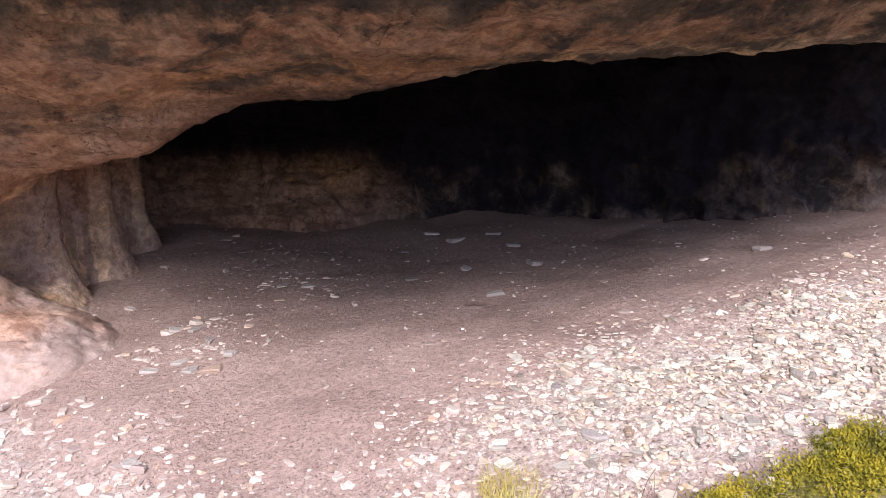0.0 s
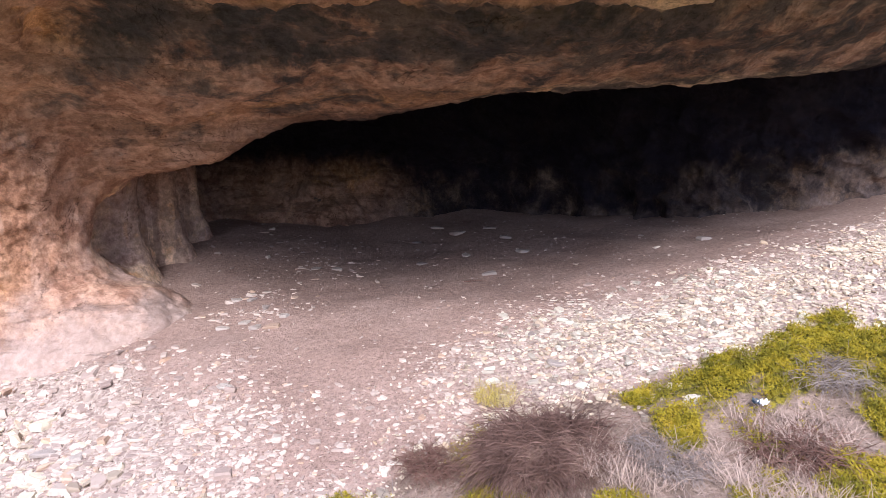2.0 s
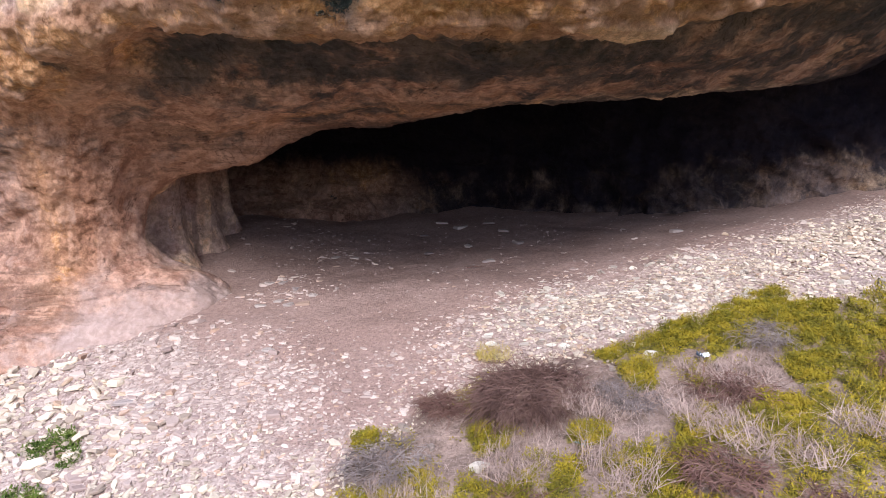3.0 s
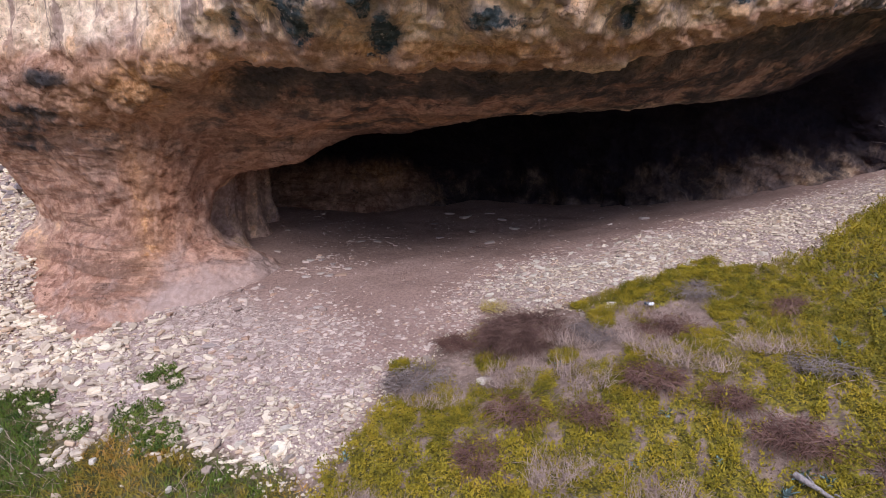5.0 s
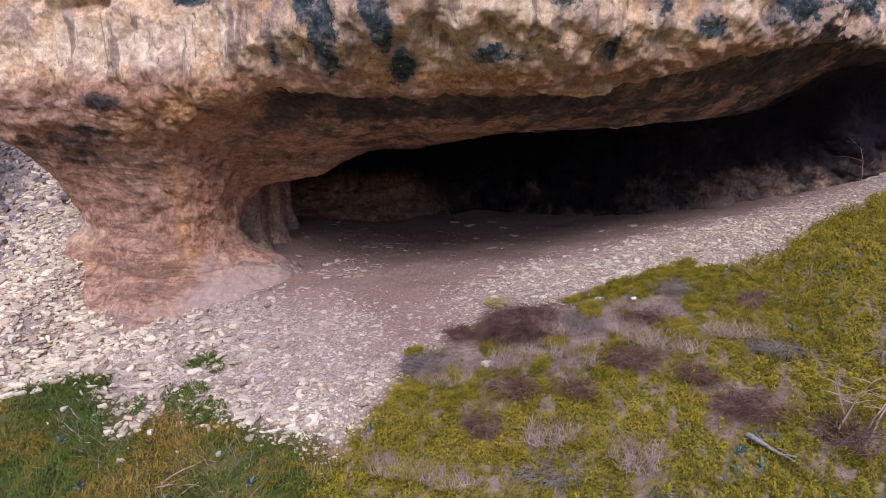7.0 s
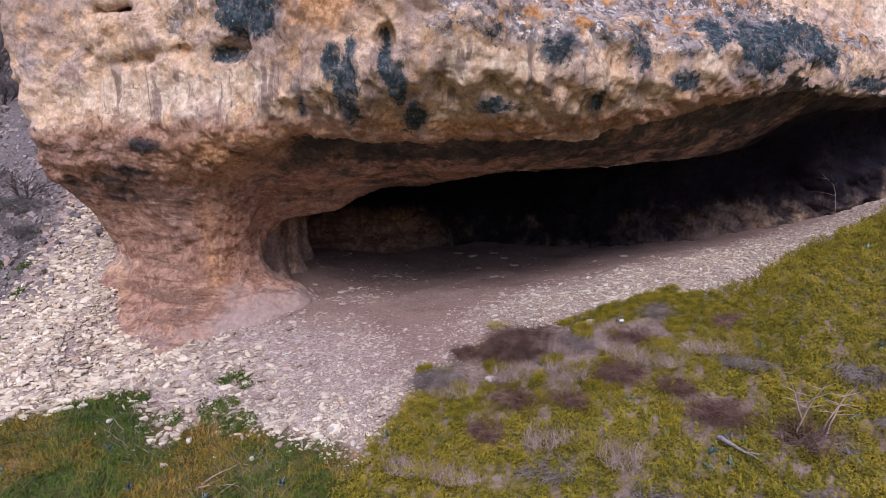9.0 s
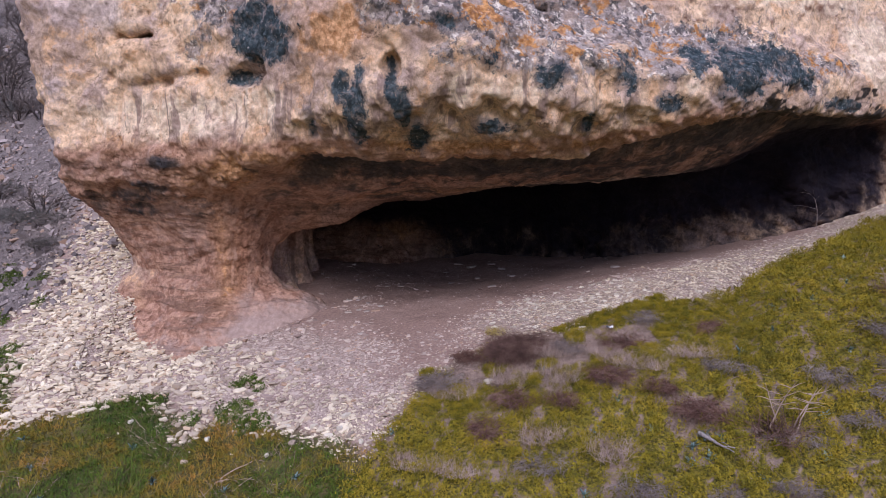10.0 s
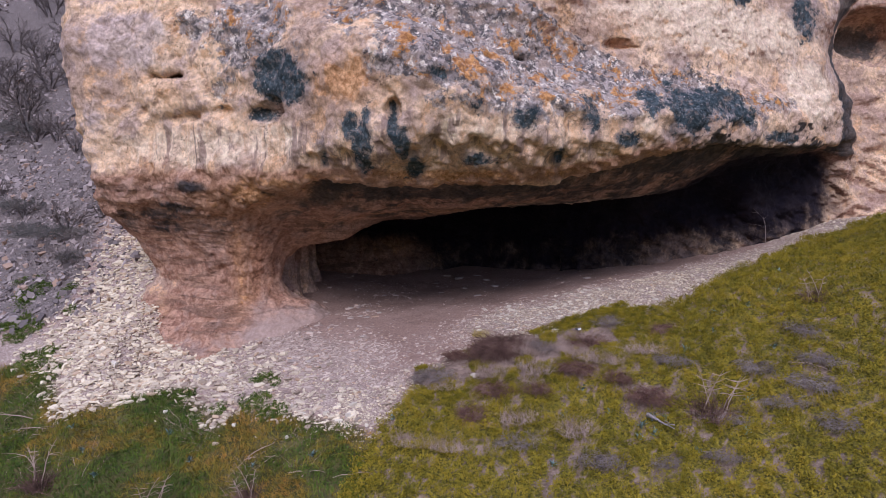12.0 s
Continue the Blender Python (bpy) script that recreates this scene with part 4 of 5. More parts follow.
def rubble_density(x, y):
    bank, grass, dust = [plan_distance(x, y, p) for p in (BANK_PLAN, GRASS_PLAN, DUST_PLAN)]
    d = step(-0.75, 0.4, dust) * step(-0.35, 0.05, bank) * step(-0.45, 0.0, grass)
    d = d * (1 - 0.72 * np.exp(-((x + 0.9) / 1.0) ** 2 - ((y - 2.9) / 0.65) ** 2)) * (0.55 + 0.45 * step(-0.3, 0.25, soft_noise(x, y, 0.9, 3.0)))
    for px, py, w, h, k in ((-2.2, 5.1, 0.45, 0.25, 0.35), (-2.2, 5.7, 0.4, 0.3, 0.15), (-1.9, 6.9, 0.8, 0.6, 0.16), (-2.4, 7.8, 0.8, 0.5, 0.14), (-0.5, 6.9, 0.5, 0.3, 0.06), (-2.3, 3.9, 0.5, 0.25, 0.3)):
        d = np.maximum(d, k * np.exp(-((x - px) / w) ** 2 - ((y - py) / h) ** 2))
    d = np.maximum(d, 0.012 * (dust < 0) * (y < 8.5))
    d = np.maximum(d, 0.012 * np.maximum(step(-0.9, -0.3, grass), 0.5 * step(-0.5, -0.2, bank)) * (grass < 0.2))
    left = step(-7.8, -9.2, x)
    return d * step(0.1, 0.6, y + 0.25 * (x + 1.8)) * (1 - 0.6 * left) * free_of_rock(x, y) * step(-9.8, -9.0, x)


px, py = scatter(rng, 88000, (-9.8, 10.5, -0.8, 9.2), rubble_density)
more = scatter(rng, 22000, (-2.2, 5.2, 0.9, 5.2), rubble_density)
px, py = np.r_[px, more[0]], np.r_[py, more[1]]
slaty = step(-1.8, -3.2, px)
psize = np.minimum(0.12 - 0.055 * step(-1.8, -0.6, px), rng.lognormal(np.log(0.0235), 0.48, len(px)) * (1 - 0.17 * step(-1.8, -0.4, px) + 0.6 * slaty + 0.5 * step(-4.6, -6.0, px)))
near_stretch = (px > 0.3) & (px < 3.2) & (py > 3.0) & (py < 4.8)
single = near_stretch & (psize > np.sort(psize[near_stretch])[-min(290, near_stretch.sum())])
dusty = plan_distance(px, py, DUST_PLAN) + 0.25 * lump(px, py, 0.5) + np.where(rng.random(len(px)) < 0.3, 0.6, 0) < 0.35 + 1.0 * np.exp(-((px + 2.0) / 2.0) ** 2)
dusty |= (px < -2.0) & (py > 2.0) & (rng.random(len(px)) < 0.5 * step(-5.0, -3.5, px))
loose = ~single & ~dusty
bright = px + 0.5 * lump(px, py, 0.6) < -5.0
bright |= (np.exp(-((px + 2.2) / 0.9) ** 2 - ((py - 1.25) / 0.45) ** 2) > 0.45) & (rng.random(len(px)) < 0.8)
slates = joined_stones("cream_slates", rng, SHAPES, px[loose & bright], py[loose & bright], psize[loose & bright], 0.42, 0.2, CREAM, "bright cream limestone slates strewn beside the rock pillar", "rubble")
loose &= ~bright
rubble = joined_stones("rubble", rng, SHAPES, px[loose], py[loose], psize[loose], 0.42, 0.2, RUBBLE, "pale broken limestone rubble below the cave mouth", "rubble")
loose = ~single & dusty
dusty_rubble = joined_stones("dusty_rubble", rng, SHAPES, px[loose], py[loose], psize[loose], 0.16, 0.02, DUSTY, "brown dusty stone shards strewn over the cave floor", "rubble")
sx, sy = scatter(rng, 40000, (-9.8, 10.5, -0.8, 9.2), lambda x, y: np.clip(rubble_density(x, y) * 1.3 + 0.07 * (plan_distance(x, y, DUST_PLAN) < 0.3) * free_of_rock(x, y), 0, 1))
fine_rubble = joined_stones("fine_rubble", rng, CHIPS, sx, sy, np.clip(rng.lognormal(np.log(0.016), 0.3, len(sx)), 0.008, 0.03), 0.3, 0.05, DUSTY, "small pale limestone chips strewn between larger stones", "gravel")
hx, hy = scatter(rng, 60000, (-26, -6.6, 4.6, 24), lambda x, y: step(-7.2, -8.6, x + 0.25 * (y - 5)) * step(4.6, 6.0, y) * (0.6 + 0.4 * soft_noise(x, y, 0.5)) * free_of_rock(x, y))
scree = joined_stones("scree", rng, CHIPS, hx, hy, np.clip(rng.lognormal(np.log(0.06), 0.55, len(hx)), 0.025, 0.2), 0.9, 0.05, SCREE, "dark grey scree covering the steep hillside", "scree")

stone_meshes = []
for v, f in SHAPES:
    me = mesh_of("stone", v, f, smooth=False)
    me.materials.append(RUBBLE_ONE)
    stone_meshes.append(me)

# flat slabs that lie singly on the cave floor and along its edge: x, y, half length, turn
SLABS = ((-2.41, 4.79, 0.10, 10), (-2.03, 4.72, 0.09, 60), (-1.84, 4.68, 0.11, 20), (-1.81, 4.95, 0.09, 150), (-2.22, 4.92, 0.10, 30), (-2.33, 5.54, 0.09, 70), (-2.50, 5.58, 0.10, 10), (-2.1, 5.3, 0.09, 100),
         (-1.55, 6.79, 0.10, 5), (-1.85, 6.87, 0.11, 40), (-0.25, 8.65, 0.14, 0), (0.09, 8.21, 0.15, 15), (0.54, 8.42, 0.12, 170), (0.79, 7.8, 0.12, 5), (0.18, 6.97, 0.11, 80), (-0.41, 6.83, 0.10, 30),
         (0.97, 6.95, 0.12, 10), (0.47, 5.98, 0.12, 25), (3.14, 6.3, 0.13, 20), (-0.55, 7.96, 0.10, 20), (0.88, 3.4, 0.11, 160), (0.75, 3.96, 0.08, 75), (-3.3, 3.1, 0.13, 30), (-3.0, 3.0, 0.10, 110), (-3.75, 2.6, 0.12, 20), (-2.0, 3.6, 0.1, 140))
slab_shapes = [stone_shape(rng, t) for t in (0.12, 0.16, 0.14, 0.2, 0.11)]
slab_meshes = []
for v, f in slab_shapes:
    me = mesh_of("flat_stone", v, f, smooth=False)
    me.materials.append(SLATE)
    slab_meshes.append(me)
for i, (x, y, r, yaw) in enumerate(SLABS):
    ob = new("flat_stone", slab_meshes[i % 5])
    ob.matrix_world = pose(x, y, top_at(x, y) + 0.06 * r, 3 * math.sin(i), 4 * math.cos(2 * i), yaw) @ Matrix.Scale(r, 4)
    tagged(ob, "flat dusty limestone slab lying on the cave floor", "stone", group="flat stones on the floor")

# pale blocks along the grass and the bank: x, y, half size
BLOCKS = ((0.19, 1.71, 0.10), (-1.78, 0.98, 0.09), (-1.95, 1.1, 0.11), (-2.1, 1.02, 0.08), (-2.35, 1.25, 0.08), (-1.62, 0.85, 0.08), (-2.5, 1.42, 0.09), (-1.9, 1.35, 0.10), (-3.0, 1.55, 0.08), (-2.75, 1.3, 0.07),
          (1.74, 2.62, 0.10), (1.38, 2.52, 0.07), (1.9, 2.95, 0.07), (2.0, 3.05, 0.06), (-0.2, 2.05, 0.07), (-0.45, 2.3, 0.08), (0.05, 2.55, 0.08), (-3.9, 1.2, 0.09), (-4.5, 1.75, 0.08), (-4.1, 0.85, 0.08), (-2.9, 0.75, 0.07),
          (-6.9, 3.2, 0.13), (-5.9, 3.05, 0.12), (-7.3, 3.6, 0.12), (-6.3, 3.6, 0.14), (-5.2, 3.0, 0.11), (-5.3, 1.8, 0.08), (4.2, 3.35, 0.10), (3.9, 3.5, 0.08), (5.9, 3.2, 0.06))
block_shapes = [stone_shape(rng, t) for t in (0.45, 0.55, 0.4)]
block_meshes = []
for v, f in block_shapes:
    me = mesh_of("stone_block", v, f, smooth=False)
    me.materials.append(RUBBLE_ONE)
    block_meshes.append(me)
for i, (x, y, r) in enumerate(BLOCKS):
    ob = new("stone_block", block_meshes[i % 3])
    r *= 0.78
    ob.matrix_world = pose(x, y, top_at(x, y) + 0.25 * r, 8 * math.sin(3 * i), 8 * math.cos(2 * i), 57 * i) @ Matrix.Scale(r, 4)
    tagged(ob, "pale angular limestone block among grass and rubble", "stone", group="pale blocks below the cave")


# ---- the grown bank ----
CUSHIONS = ((2.08, 2.9, 0.2), (2.44, 2.88, 0.2), (1.56, 2.36, 0.22), (1.42, 2.73, 0.12), (3.07, 3.3, 0.27), (3.36, 3.08, 0.22), (-0.78, 2.18, 0.16), (0.3, 2.06, 0.2), (2.93, 2.25, 0.22), (2.46, 1.72, 0.27), (1.92, 1.72, 0.2), (1.05, 1.85, 0.14))


def cushion(x, y):
    out = np.zeros_like(x)
    for cx, cy, r in CUSHIONS:
        out = np.maximum(out, step(1.15, 0.7, np.hypot(x - cx, y - cy) / r + 0.3 * lump(x, y, 0.11) + 0.3 * lump(x, y, 0.27, 1.3)))
    return out


# where dead plants lie and little green grows: x, y, radius
THIN = ((2.77, 2.72, 0.26), (2.35, 2.15, 0.34), (2.05, 2.48, 0.24), (0.7, 2.46, 0.55), (2.9, 0.43, 0.32), (2.0, 1.3, 0.3), (0.08, 0.95, 0.25), (1.0, 1.2, 0.3), (2.5, 0.85, 0.22), (3.7, 2.2, 0.22), (5.4, 0.26, 0.35), (-0.5, 2.05, 0.3))


def bank_density(x, y):
    bank = plan_distance(x, y, BANK_PLAN)
    thick = 0.42 - 0.42 * step(1.35, 1.95, y) * step(3.1, 2.4, x) + 0.35 * np.exp(-((x + 0.5) / 0.5) ** 2 - ((y - 0.9) / 0.6) ** 2) + 0.62 * step(2.5, 4.5, x + 0.35 * (y - 1)) + 0.25 * step(1.6, -0.5, y) * step(2.5, 0, x)
    n = soft_noise(x, y, 1.25, 5.0)
    d = step(-0.02, -0.22, bank + 0.12 * lump(x, y, 0.23, 2.0)) * step(0.26, 0.74, thick + 0.6 * n + 0.26) * (0.25 + 0.75 * step(-0.25, 0.1, soft_noise(x, y, 5.5, 1.0)))
    for bx, by, r in THIN:
        d = d * (0.3 + 0.7 * step(0.4, 1.2, np.hypot(x - bx, y - by) / r + 0.35 * lump(x, y, 0.2)))
    return np.maximum(d, cushion(x, y))


gv = np.empty(len(ground.data.vertices) * 3, np.float32)
ground.data.vertices.foreach_get("co", gv)
mossy = np.clip(bank_density(gv[0::3].astype(float), gv[1::3].astype(float)), 0, 1)
paint(ground.data, "moss", mossy, mossy, mossy)


def low_leaves(name, seed, count, box, density, height, size, material, label, category):
    """A carpet of small-leaved sprigs."""
    g = np.random.default_rng(seed)
    x, y = scatter(g, count, box, density)
    z = ground_top(x, y)
    h = height * (0.25 + 0.35 * step(-0.5, 0.5, soft_noise(x, y, 2.6, 9.0)) + 0.4 * step(-0.4, 0.4, soft_noise(x, y, 5.5, 1.0))) + 0.05 * height * g.normal(0, 1, len(x))
    base, way, side, length, width = [], [], [], [], []
    for k in range(5):
        w, s = ways(g, len(x), -5, 65)
        p = np.stack([x + g.normal(0, 0.012, len(x)), y + g.normal(0, 0.012, len(x)), z + np.maximum(h * (0.45 + 0.16 * k), 0.005)], 1)
        ll = size * g.uniform(0.7, 1.35, len(x))
        base.append(p); way.append(w); side.append(s); length.append(ll); width.append(ll * g.uniform(0.4, 0.6, len(x)))
    me = leaves_mesh(name, *[np.concatenate(a) for a in (base, way, side, length, width)], material)
    return tagged(new(name, me), label, category, kind="stuff")


def near_bank(x, y):
    return step(4.6, 3.6, x) * step(0.7, 1.2, y)


low_leaves("ground_cover_near", 10, 75000, (-1.4, 4.6, 0.7, 3.9), lambda x, y: bank_density(x, y) * near_bank(x, y), 0.09, 0.020, LEAF, "fine yellow-green ground cover near the rubble", "ground cover")
low_leaves("ground_cover", 11, 120000, (-2.1, 10.5, -2.4, 7.0), lambda x, y: bank_density(x, y) * (1 - near_bank(x, y)), 0.15, 0.034, LEAF, "yellow-green small-leaved ground cover carpeting the bank", "ground cover")
low_leaves("cushion_plants", 12, 40000, (-1.3, 3.5, 0.8, 3.7), lambda x, y: cushion(x, y), 0.06, 0.016, LEAF, "dense yellow-green cushion plants at the edge of rubble", "cushion plants")
HERBS = ((-3.76, 2.62, 0.26), (-3.5, 2.35, 0.12), (-3.7, 1.8, 0.3), (-3.3, 1.45, 0.3), (-4.3, 1.75, 0.2), (-5.2, 2.3, 0.25), (-8.9, 3.84, 0.5), (-8.35, 3.3, 0.42), (-9.96, 5.18, 0.45), (-10.6, 6.67, 0.5), (-10.5, 5.67, 0.4), (-9.5, 6.3, 0.25), (-9.0, 5.5, 0.2), (-11.2, 7.4, 0.4))
low_leaves("green_herbs", 13, 90000, (-11.5, -2.8, 1.0, 7.2), lambda x, y: np.max([step(1.1, 0.6, np.hypot(x - a, y - b) / r + 0.3 * lump(x, y, 0.16)) for a, b, r in HERBS], 0) * 0.7, 0.055, 0.034, HERB, "low mid-green herbs between pale stones", "herbs")


def straw_density(x, y):
    bank = plan_distance(x, y, BANK_PLAN)
    return step(0.0, -0.35, bank) * np.clip(1.0 - 0.95 * bank_density(x, y), 0.05, 1) * (0.4 + 0.6 * step(-0.3, 0.3, soft_noise(x, y, 1.7, 2.0)))


def carpet(name, seed, count, box, density, length, width, lo, hi, bend, material, label, category):
    g = np.random.default_rng(seed)
    x, y = scatter(g, count, box, density)
    w, _ = ways(g, len(x), lo, hi)
    w[:, :2] += 0.25 * np.stack([lump(x, y, 0.4), lump(x, y, 0.4, 4.0)], 1)
    base = np.stack([x, y, ground_top(x, y) - 0.005], 1)
    ll = length * g.uniform(0.5, 1.4, len(x))
    me = blades_mesh(name, g, base, w, ll, width * g.uniform(0.7, 1.4, len(x)), bend * g.uniform(0.4, 1.2, len(x)), material)
    return tagged(new(name, me), label, category, kind="stuff")


low_leaves("ground_cover_below", 14, 26000, (-2.2, 15, -12, -2.2), lambda x, y: 0.75 * step(-0.3, 0.2, soft_noise(x, y, 1.2, 5.0)), 0.12, 0.10, LEAF, "yellow-green ground cover lower down the slope", "ground cover")
carpet("dry_grass", 21, 95000, (-2.1, 8, -2.2, 4.5), straw_density, 0.14, 0.0042, 3, 40, 0.25, STRAW, "pinkish grey dead grass matted over the bank", "dry grass")


def grass_density(x, y):
    g = plan_distance(x, y, GRASS_PLAN)
    return step(0.03, -0.4, g + 0.12 * lump(x, y, 0.3)) * (0.65 + 0.35 * step(-0.3, 0.2, soft_noise(x, y, 1.2, 8.0)))


carpet("green_grass", 22, 165000, (-10.5, -1.5, -1.6, 4.6), grass_density, 0.115, 0.0125, 25, 75, 0.45, GRASS, "matted green and ochre grass below the rubble", "grass")
carpet("grass_below", 24, 26000, (-14, -1.3, -12, -1.5), lambda x, y: grass_density(x, y), 0.2, 0.03, 25, 75, 0.45, GRASS, "green and ochre grass lower down the slope", "grass")
carpet("pale_grass", 23, 12000, (-10.5, -1.3, -1.6, 3.5), lambda x, y: 0.8 * grass_density(x, y) * step(0.0, 0.35, soft_noise(x, y, 0.8, 12.0)), 0.26, 0.006, 10, 50, 0.3, STRAW, "dry straw lying in green grass", "dry grass")


def twig_path(g, start, way, length, bend, r, steps=4):
    p, d, out = Vector(start), Vector(way).normalized(), []
    for i in range(steps + 1):
        out.append((tuple(p), r * (1 - 0.8 * i / steps)))
        d = (d + Vector((g.normal(0, 0.14), g.normal(0, 0.14), g.normal(0, 0.10) - bend / steps))).normalized()
        p = p + d * (length / steps)
    return out


def dead_shrub(seed, count, radius, height, material, stems=4, droop=1.1):
    """A mound of fine dead twigs with a few thicker stems, standing at the origin."""
    g = np.random.default_rng(seed)
    paths = []
    for i in range(count):
        a, q = g.uniform(0, 2 * math.pi), radius * 0.8 * math.sqrt(g.random())
        start = (q * math.cos(a), q * math.sin(a), -0.02 + 0.6 * height * g.random() * (1 - (q / radius) ** 2))
        out = a + g.normal(0, 1.6)
        e = math.radians(g.uniform(5, 75))
        length = g.uniform(0.35, 1.0) * height * 1.1
        paths.append(twig_path(g, start, (math.cos(out) * math.cos(e) * radius / height, math.sin(out) * math.cos(e) * radius / height, math.sin(e)), length, droop * g.uniform(0.4, 1.2), g.uniform(0.0022, 0.0042)))
    ob = new("dead_shrub", rods(paths, material, "dead_shrub"))
    for i in range(stems):
        a = 2 * math.pi * i / stems + g.uniform(-0.5, 0.5)
        st = twig_path(g, (0.03 * math.cos(a), 0.03 * math.sin(a), -0.02), (math.cos(a) * 0.8, math.sin(a) * 0.8, 1), height * 1.05, 0.5, 0.008, 5)
        part("stem", rods([st], material, "stem", 5), ob)
    return ob


def shrub_place(ob, x, y, s=1.0, yaw=0.0, wide=1.0, deep=1.0):
    return pose(x, y, top_at(x, y), 0, 0, yaw) @ Matrix.Diagonal((s * wide, s * deep, s, 1))


big = dead_shrub(31, 5200, 0.56, 0.42, TWIG, 6, 2.3)
big.matrix_world = shrub_place(big, 0.70, 2.46, 1.0, 20, 1.1, 0.8)
tagged(big, "large purple-brown dead shrub at the edge of rubble", "shrub", group="dead shrubs on the bank")
small = dead_shrub(32, 800, 0.30, 0.24, TWIG_RED, 4, 2.0)
small.matrix_world = shrub_place(small, 0.12, 0.75, 1.0, 0, 0.9, 1.4)
tagged(small, "small red-brown dead shrub on the green bank", "shrub", group="dead shrubs on the bank")
for x, y, s, yaw, w in ((2.28, 2.15, 1.0, 70, 1.3), (2.9, 0.45, 1.05, 30, 1.4), (1.9, 1.3, 0.9, 130, 1.5), (2.45, 0.9, 0.8, 200, 1.0), (0.55, 1.25, 0.9, 250, 1.6), (3.6, 2.1, 0.8, 310, 1.0), (1.2, 1.0, 0.7, 15, 1.5), (-0.1, 2.5, 0.7, 95, 1.4)):
    copy_thing(small, shrub_place(small, x, y, s, yaw, w))
grey = dead_shrub(33, 700, 0.36, 0.2, TWIG_GREY, 4, 2.0)
grey.matrix_world = shrub_place(grey, 2.72, 2.75, 1.0, 0, 1.0)
tagged(grey, "grey dead shrub low on the bank", "shrub", group="grey shrubs")
for x, y, s, yaw, w in ((-0.55, 1.95, 1.1, 40, 1.3), (1.45, 2.2, 0.8, 100, 1.4), (3.5, 1.15, 0.9, 160, 1.5), (2.0, -0.5, 1.0, 200, 1.6), (4.6, 0.7, 1.0, 260, 1.6), (5.1, 0.0, 1.0, 300, 1.5), (0.9, 0.1, 1.0, 20, 1.6), (5.6, 1.3, 1.0, 80, 1.8), (5.4, 0.5, 0.9, 120, 1.9), (4.7, -0.25, 0.8, 10, 1.8), (5.1, -0.75, 0.9, 50, 1.7), (3.55, -0.9, 0.55, 170, 2.0), (2.8, -0.75, 0.6, 220, 1.9), (3.75, -0.15, 0.9, 330, 1.5)):
    copy_thing(grey, shrub_place(grey, x, y, s, yaw, w))

# bleached straw tufts
g = np.random.default_rng(41)


def tuft(seed, count, radius, length, material, label):
    g = np.random.default_rng(seed)
    a, q = g.uniform(0, 2 * np.pi, count), radius * np.sqrt(g.random(count))
    w, _ = ways(g, count, 35, 85)
    base = np.stack([q * np.cos(a), q * np.sin(a), np.full(count, -0.01)], 1)
    ob = new("grass_tuft", blades_mesh("grass_tuft", g, base, w, length * g.uniform(0.5, 1.2, count), np.full(count, 0.005), 0.5 * g.uniform(0.3, 1.2, count), material))
    return tagged(ob, label, "grass tuft")


YELLOW = plant_material("yellow_straw", ((0.30, 0.22, 0.05), (0.46, 0.36, 0.10), (0.55, 0.46, 0.2)))
yellow = tuft(42, 420, 0.17, 0.2, YELLOW, "yellow grass tuft beside the dead shrub")
yellow.matrix_world = shrub_place(yellow, 0.36, 3.05)
pale_tuft = tuft(43, 700, 0.30, 0.26, STRAW, "bleached pinkish straw tuft on the bank")
pale_tuft.matrix_world = shrub_place(pale_tuft, 1.25, 2.15, 1.0, 0, 1.2)
tagged(pale_tuft, group="straw tufts")
for x, y, s, w in ((1.9, 2.0, 1.0, 1.5), (2.3, 2.35, 0.9, 1.2), (0.5, 1.75, 0.9, 1.3), (1.2, 1.55, 1.0, 1.5), (2.2, 1.5, 1.0, 1.6), (0.9, 0.6, 1.0, 1.5), (1.6, 0.2, 1.0, 1.6), (-0.9, 0.4, 0.9, 1.2), (3.2, 1.5, 0.9, 1.5), (-0.35, 1.6, 0.9, 1.0), (-0.3, 0.1, 0.9, 1.2)):
    copy_thing(pale_tuft, shrub_place(pale_tuft, x, y, s, 50 * x + 20 * y, w))


# blue-green rosettes
def rosette_leaf():
    bm = bmesh.new()
    rows = []
    for i in range(6):
        u = i / 5
        w = 0.5 * (0.26 * (math.sin(math.pi * min(u * 0.9 + 0.08, 1)) ** 0.8)) + 0.004
        zz = 0.42 * u - 0.38 * u * u
        rows.append([bm.verts.new((s * w, u, zz + (0.03 if s else 0.0) * 1)) for s in (-1, 0, 1)])
    for a, b in zip(rows, rows[1:]):
        for k in (0, 1):
            bm.faces.new((a[k], a[k + 1], b[k + 1], b[k]))
    bmesh.ops.solidify(bm, geom=bm.faces[:], thickness=0.012)
    me = bpy.data.meshes.new("leaf")
    bm.to_mesh(me)
    bm.free()
    me.materials.append(BLUE_LEAF)
    return me


leaf_mesh = rosette_leaf()
crown = bmesh.new()
bmesh.ops.create_icosphere(crown, subdivisions=1, radius=0.03)
crown_mesh = bpy.data.meshes.new("rosette_plant")
crown.to_mesh(crown_mesh)
crown.free()
crown_mesh.materials.append(BLUE_LEAF)
rosette = new("rosette_plant", crown_mesh)
for i in range(11):
    lf = part("leaf", leaf_mesh, rosette)
    sc = 0.125 * (0.7 + 0.5 * ((i * 7) % 5) / 5)
    lf.matrix_basis = pose(0, 0, 0, 18 + 40 * (i % 3) / 2, 0, 137.5 * i) @ Matrix.Scale(sc, 4)
tagged(rosette, "blue-green leafy rosette growing low on the bank", "rosette", group="blue-green rosettes")
rosette.matrix_world = shrub_place(rosette, 2.6, -0.05)
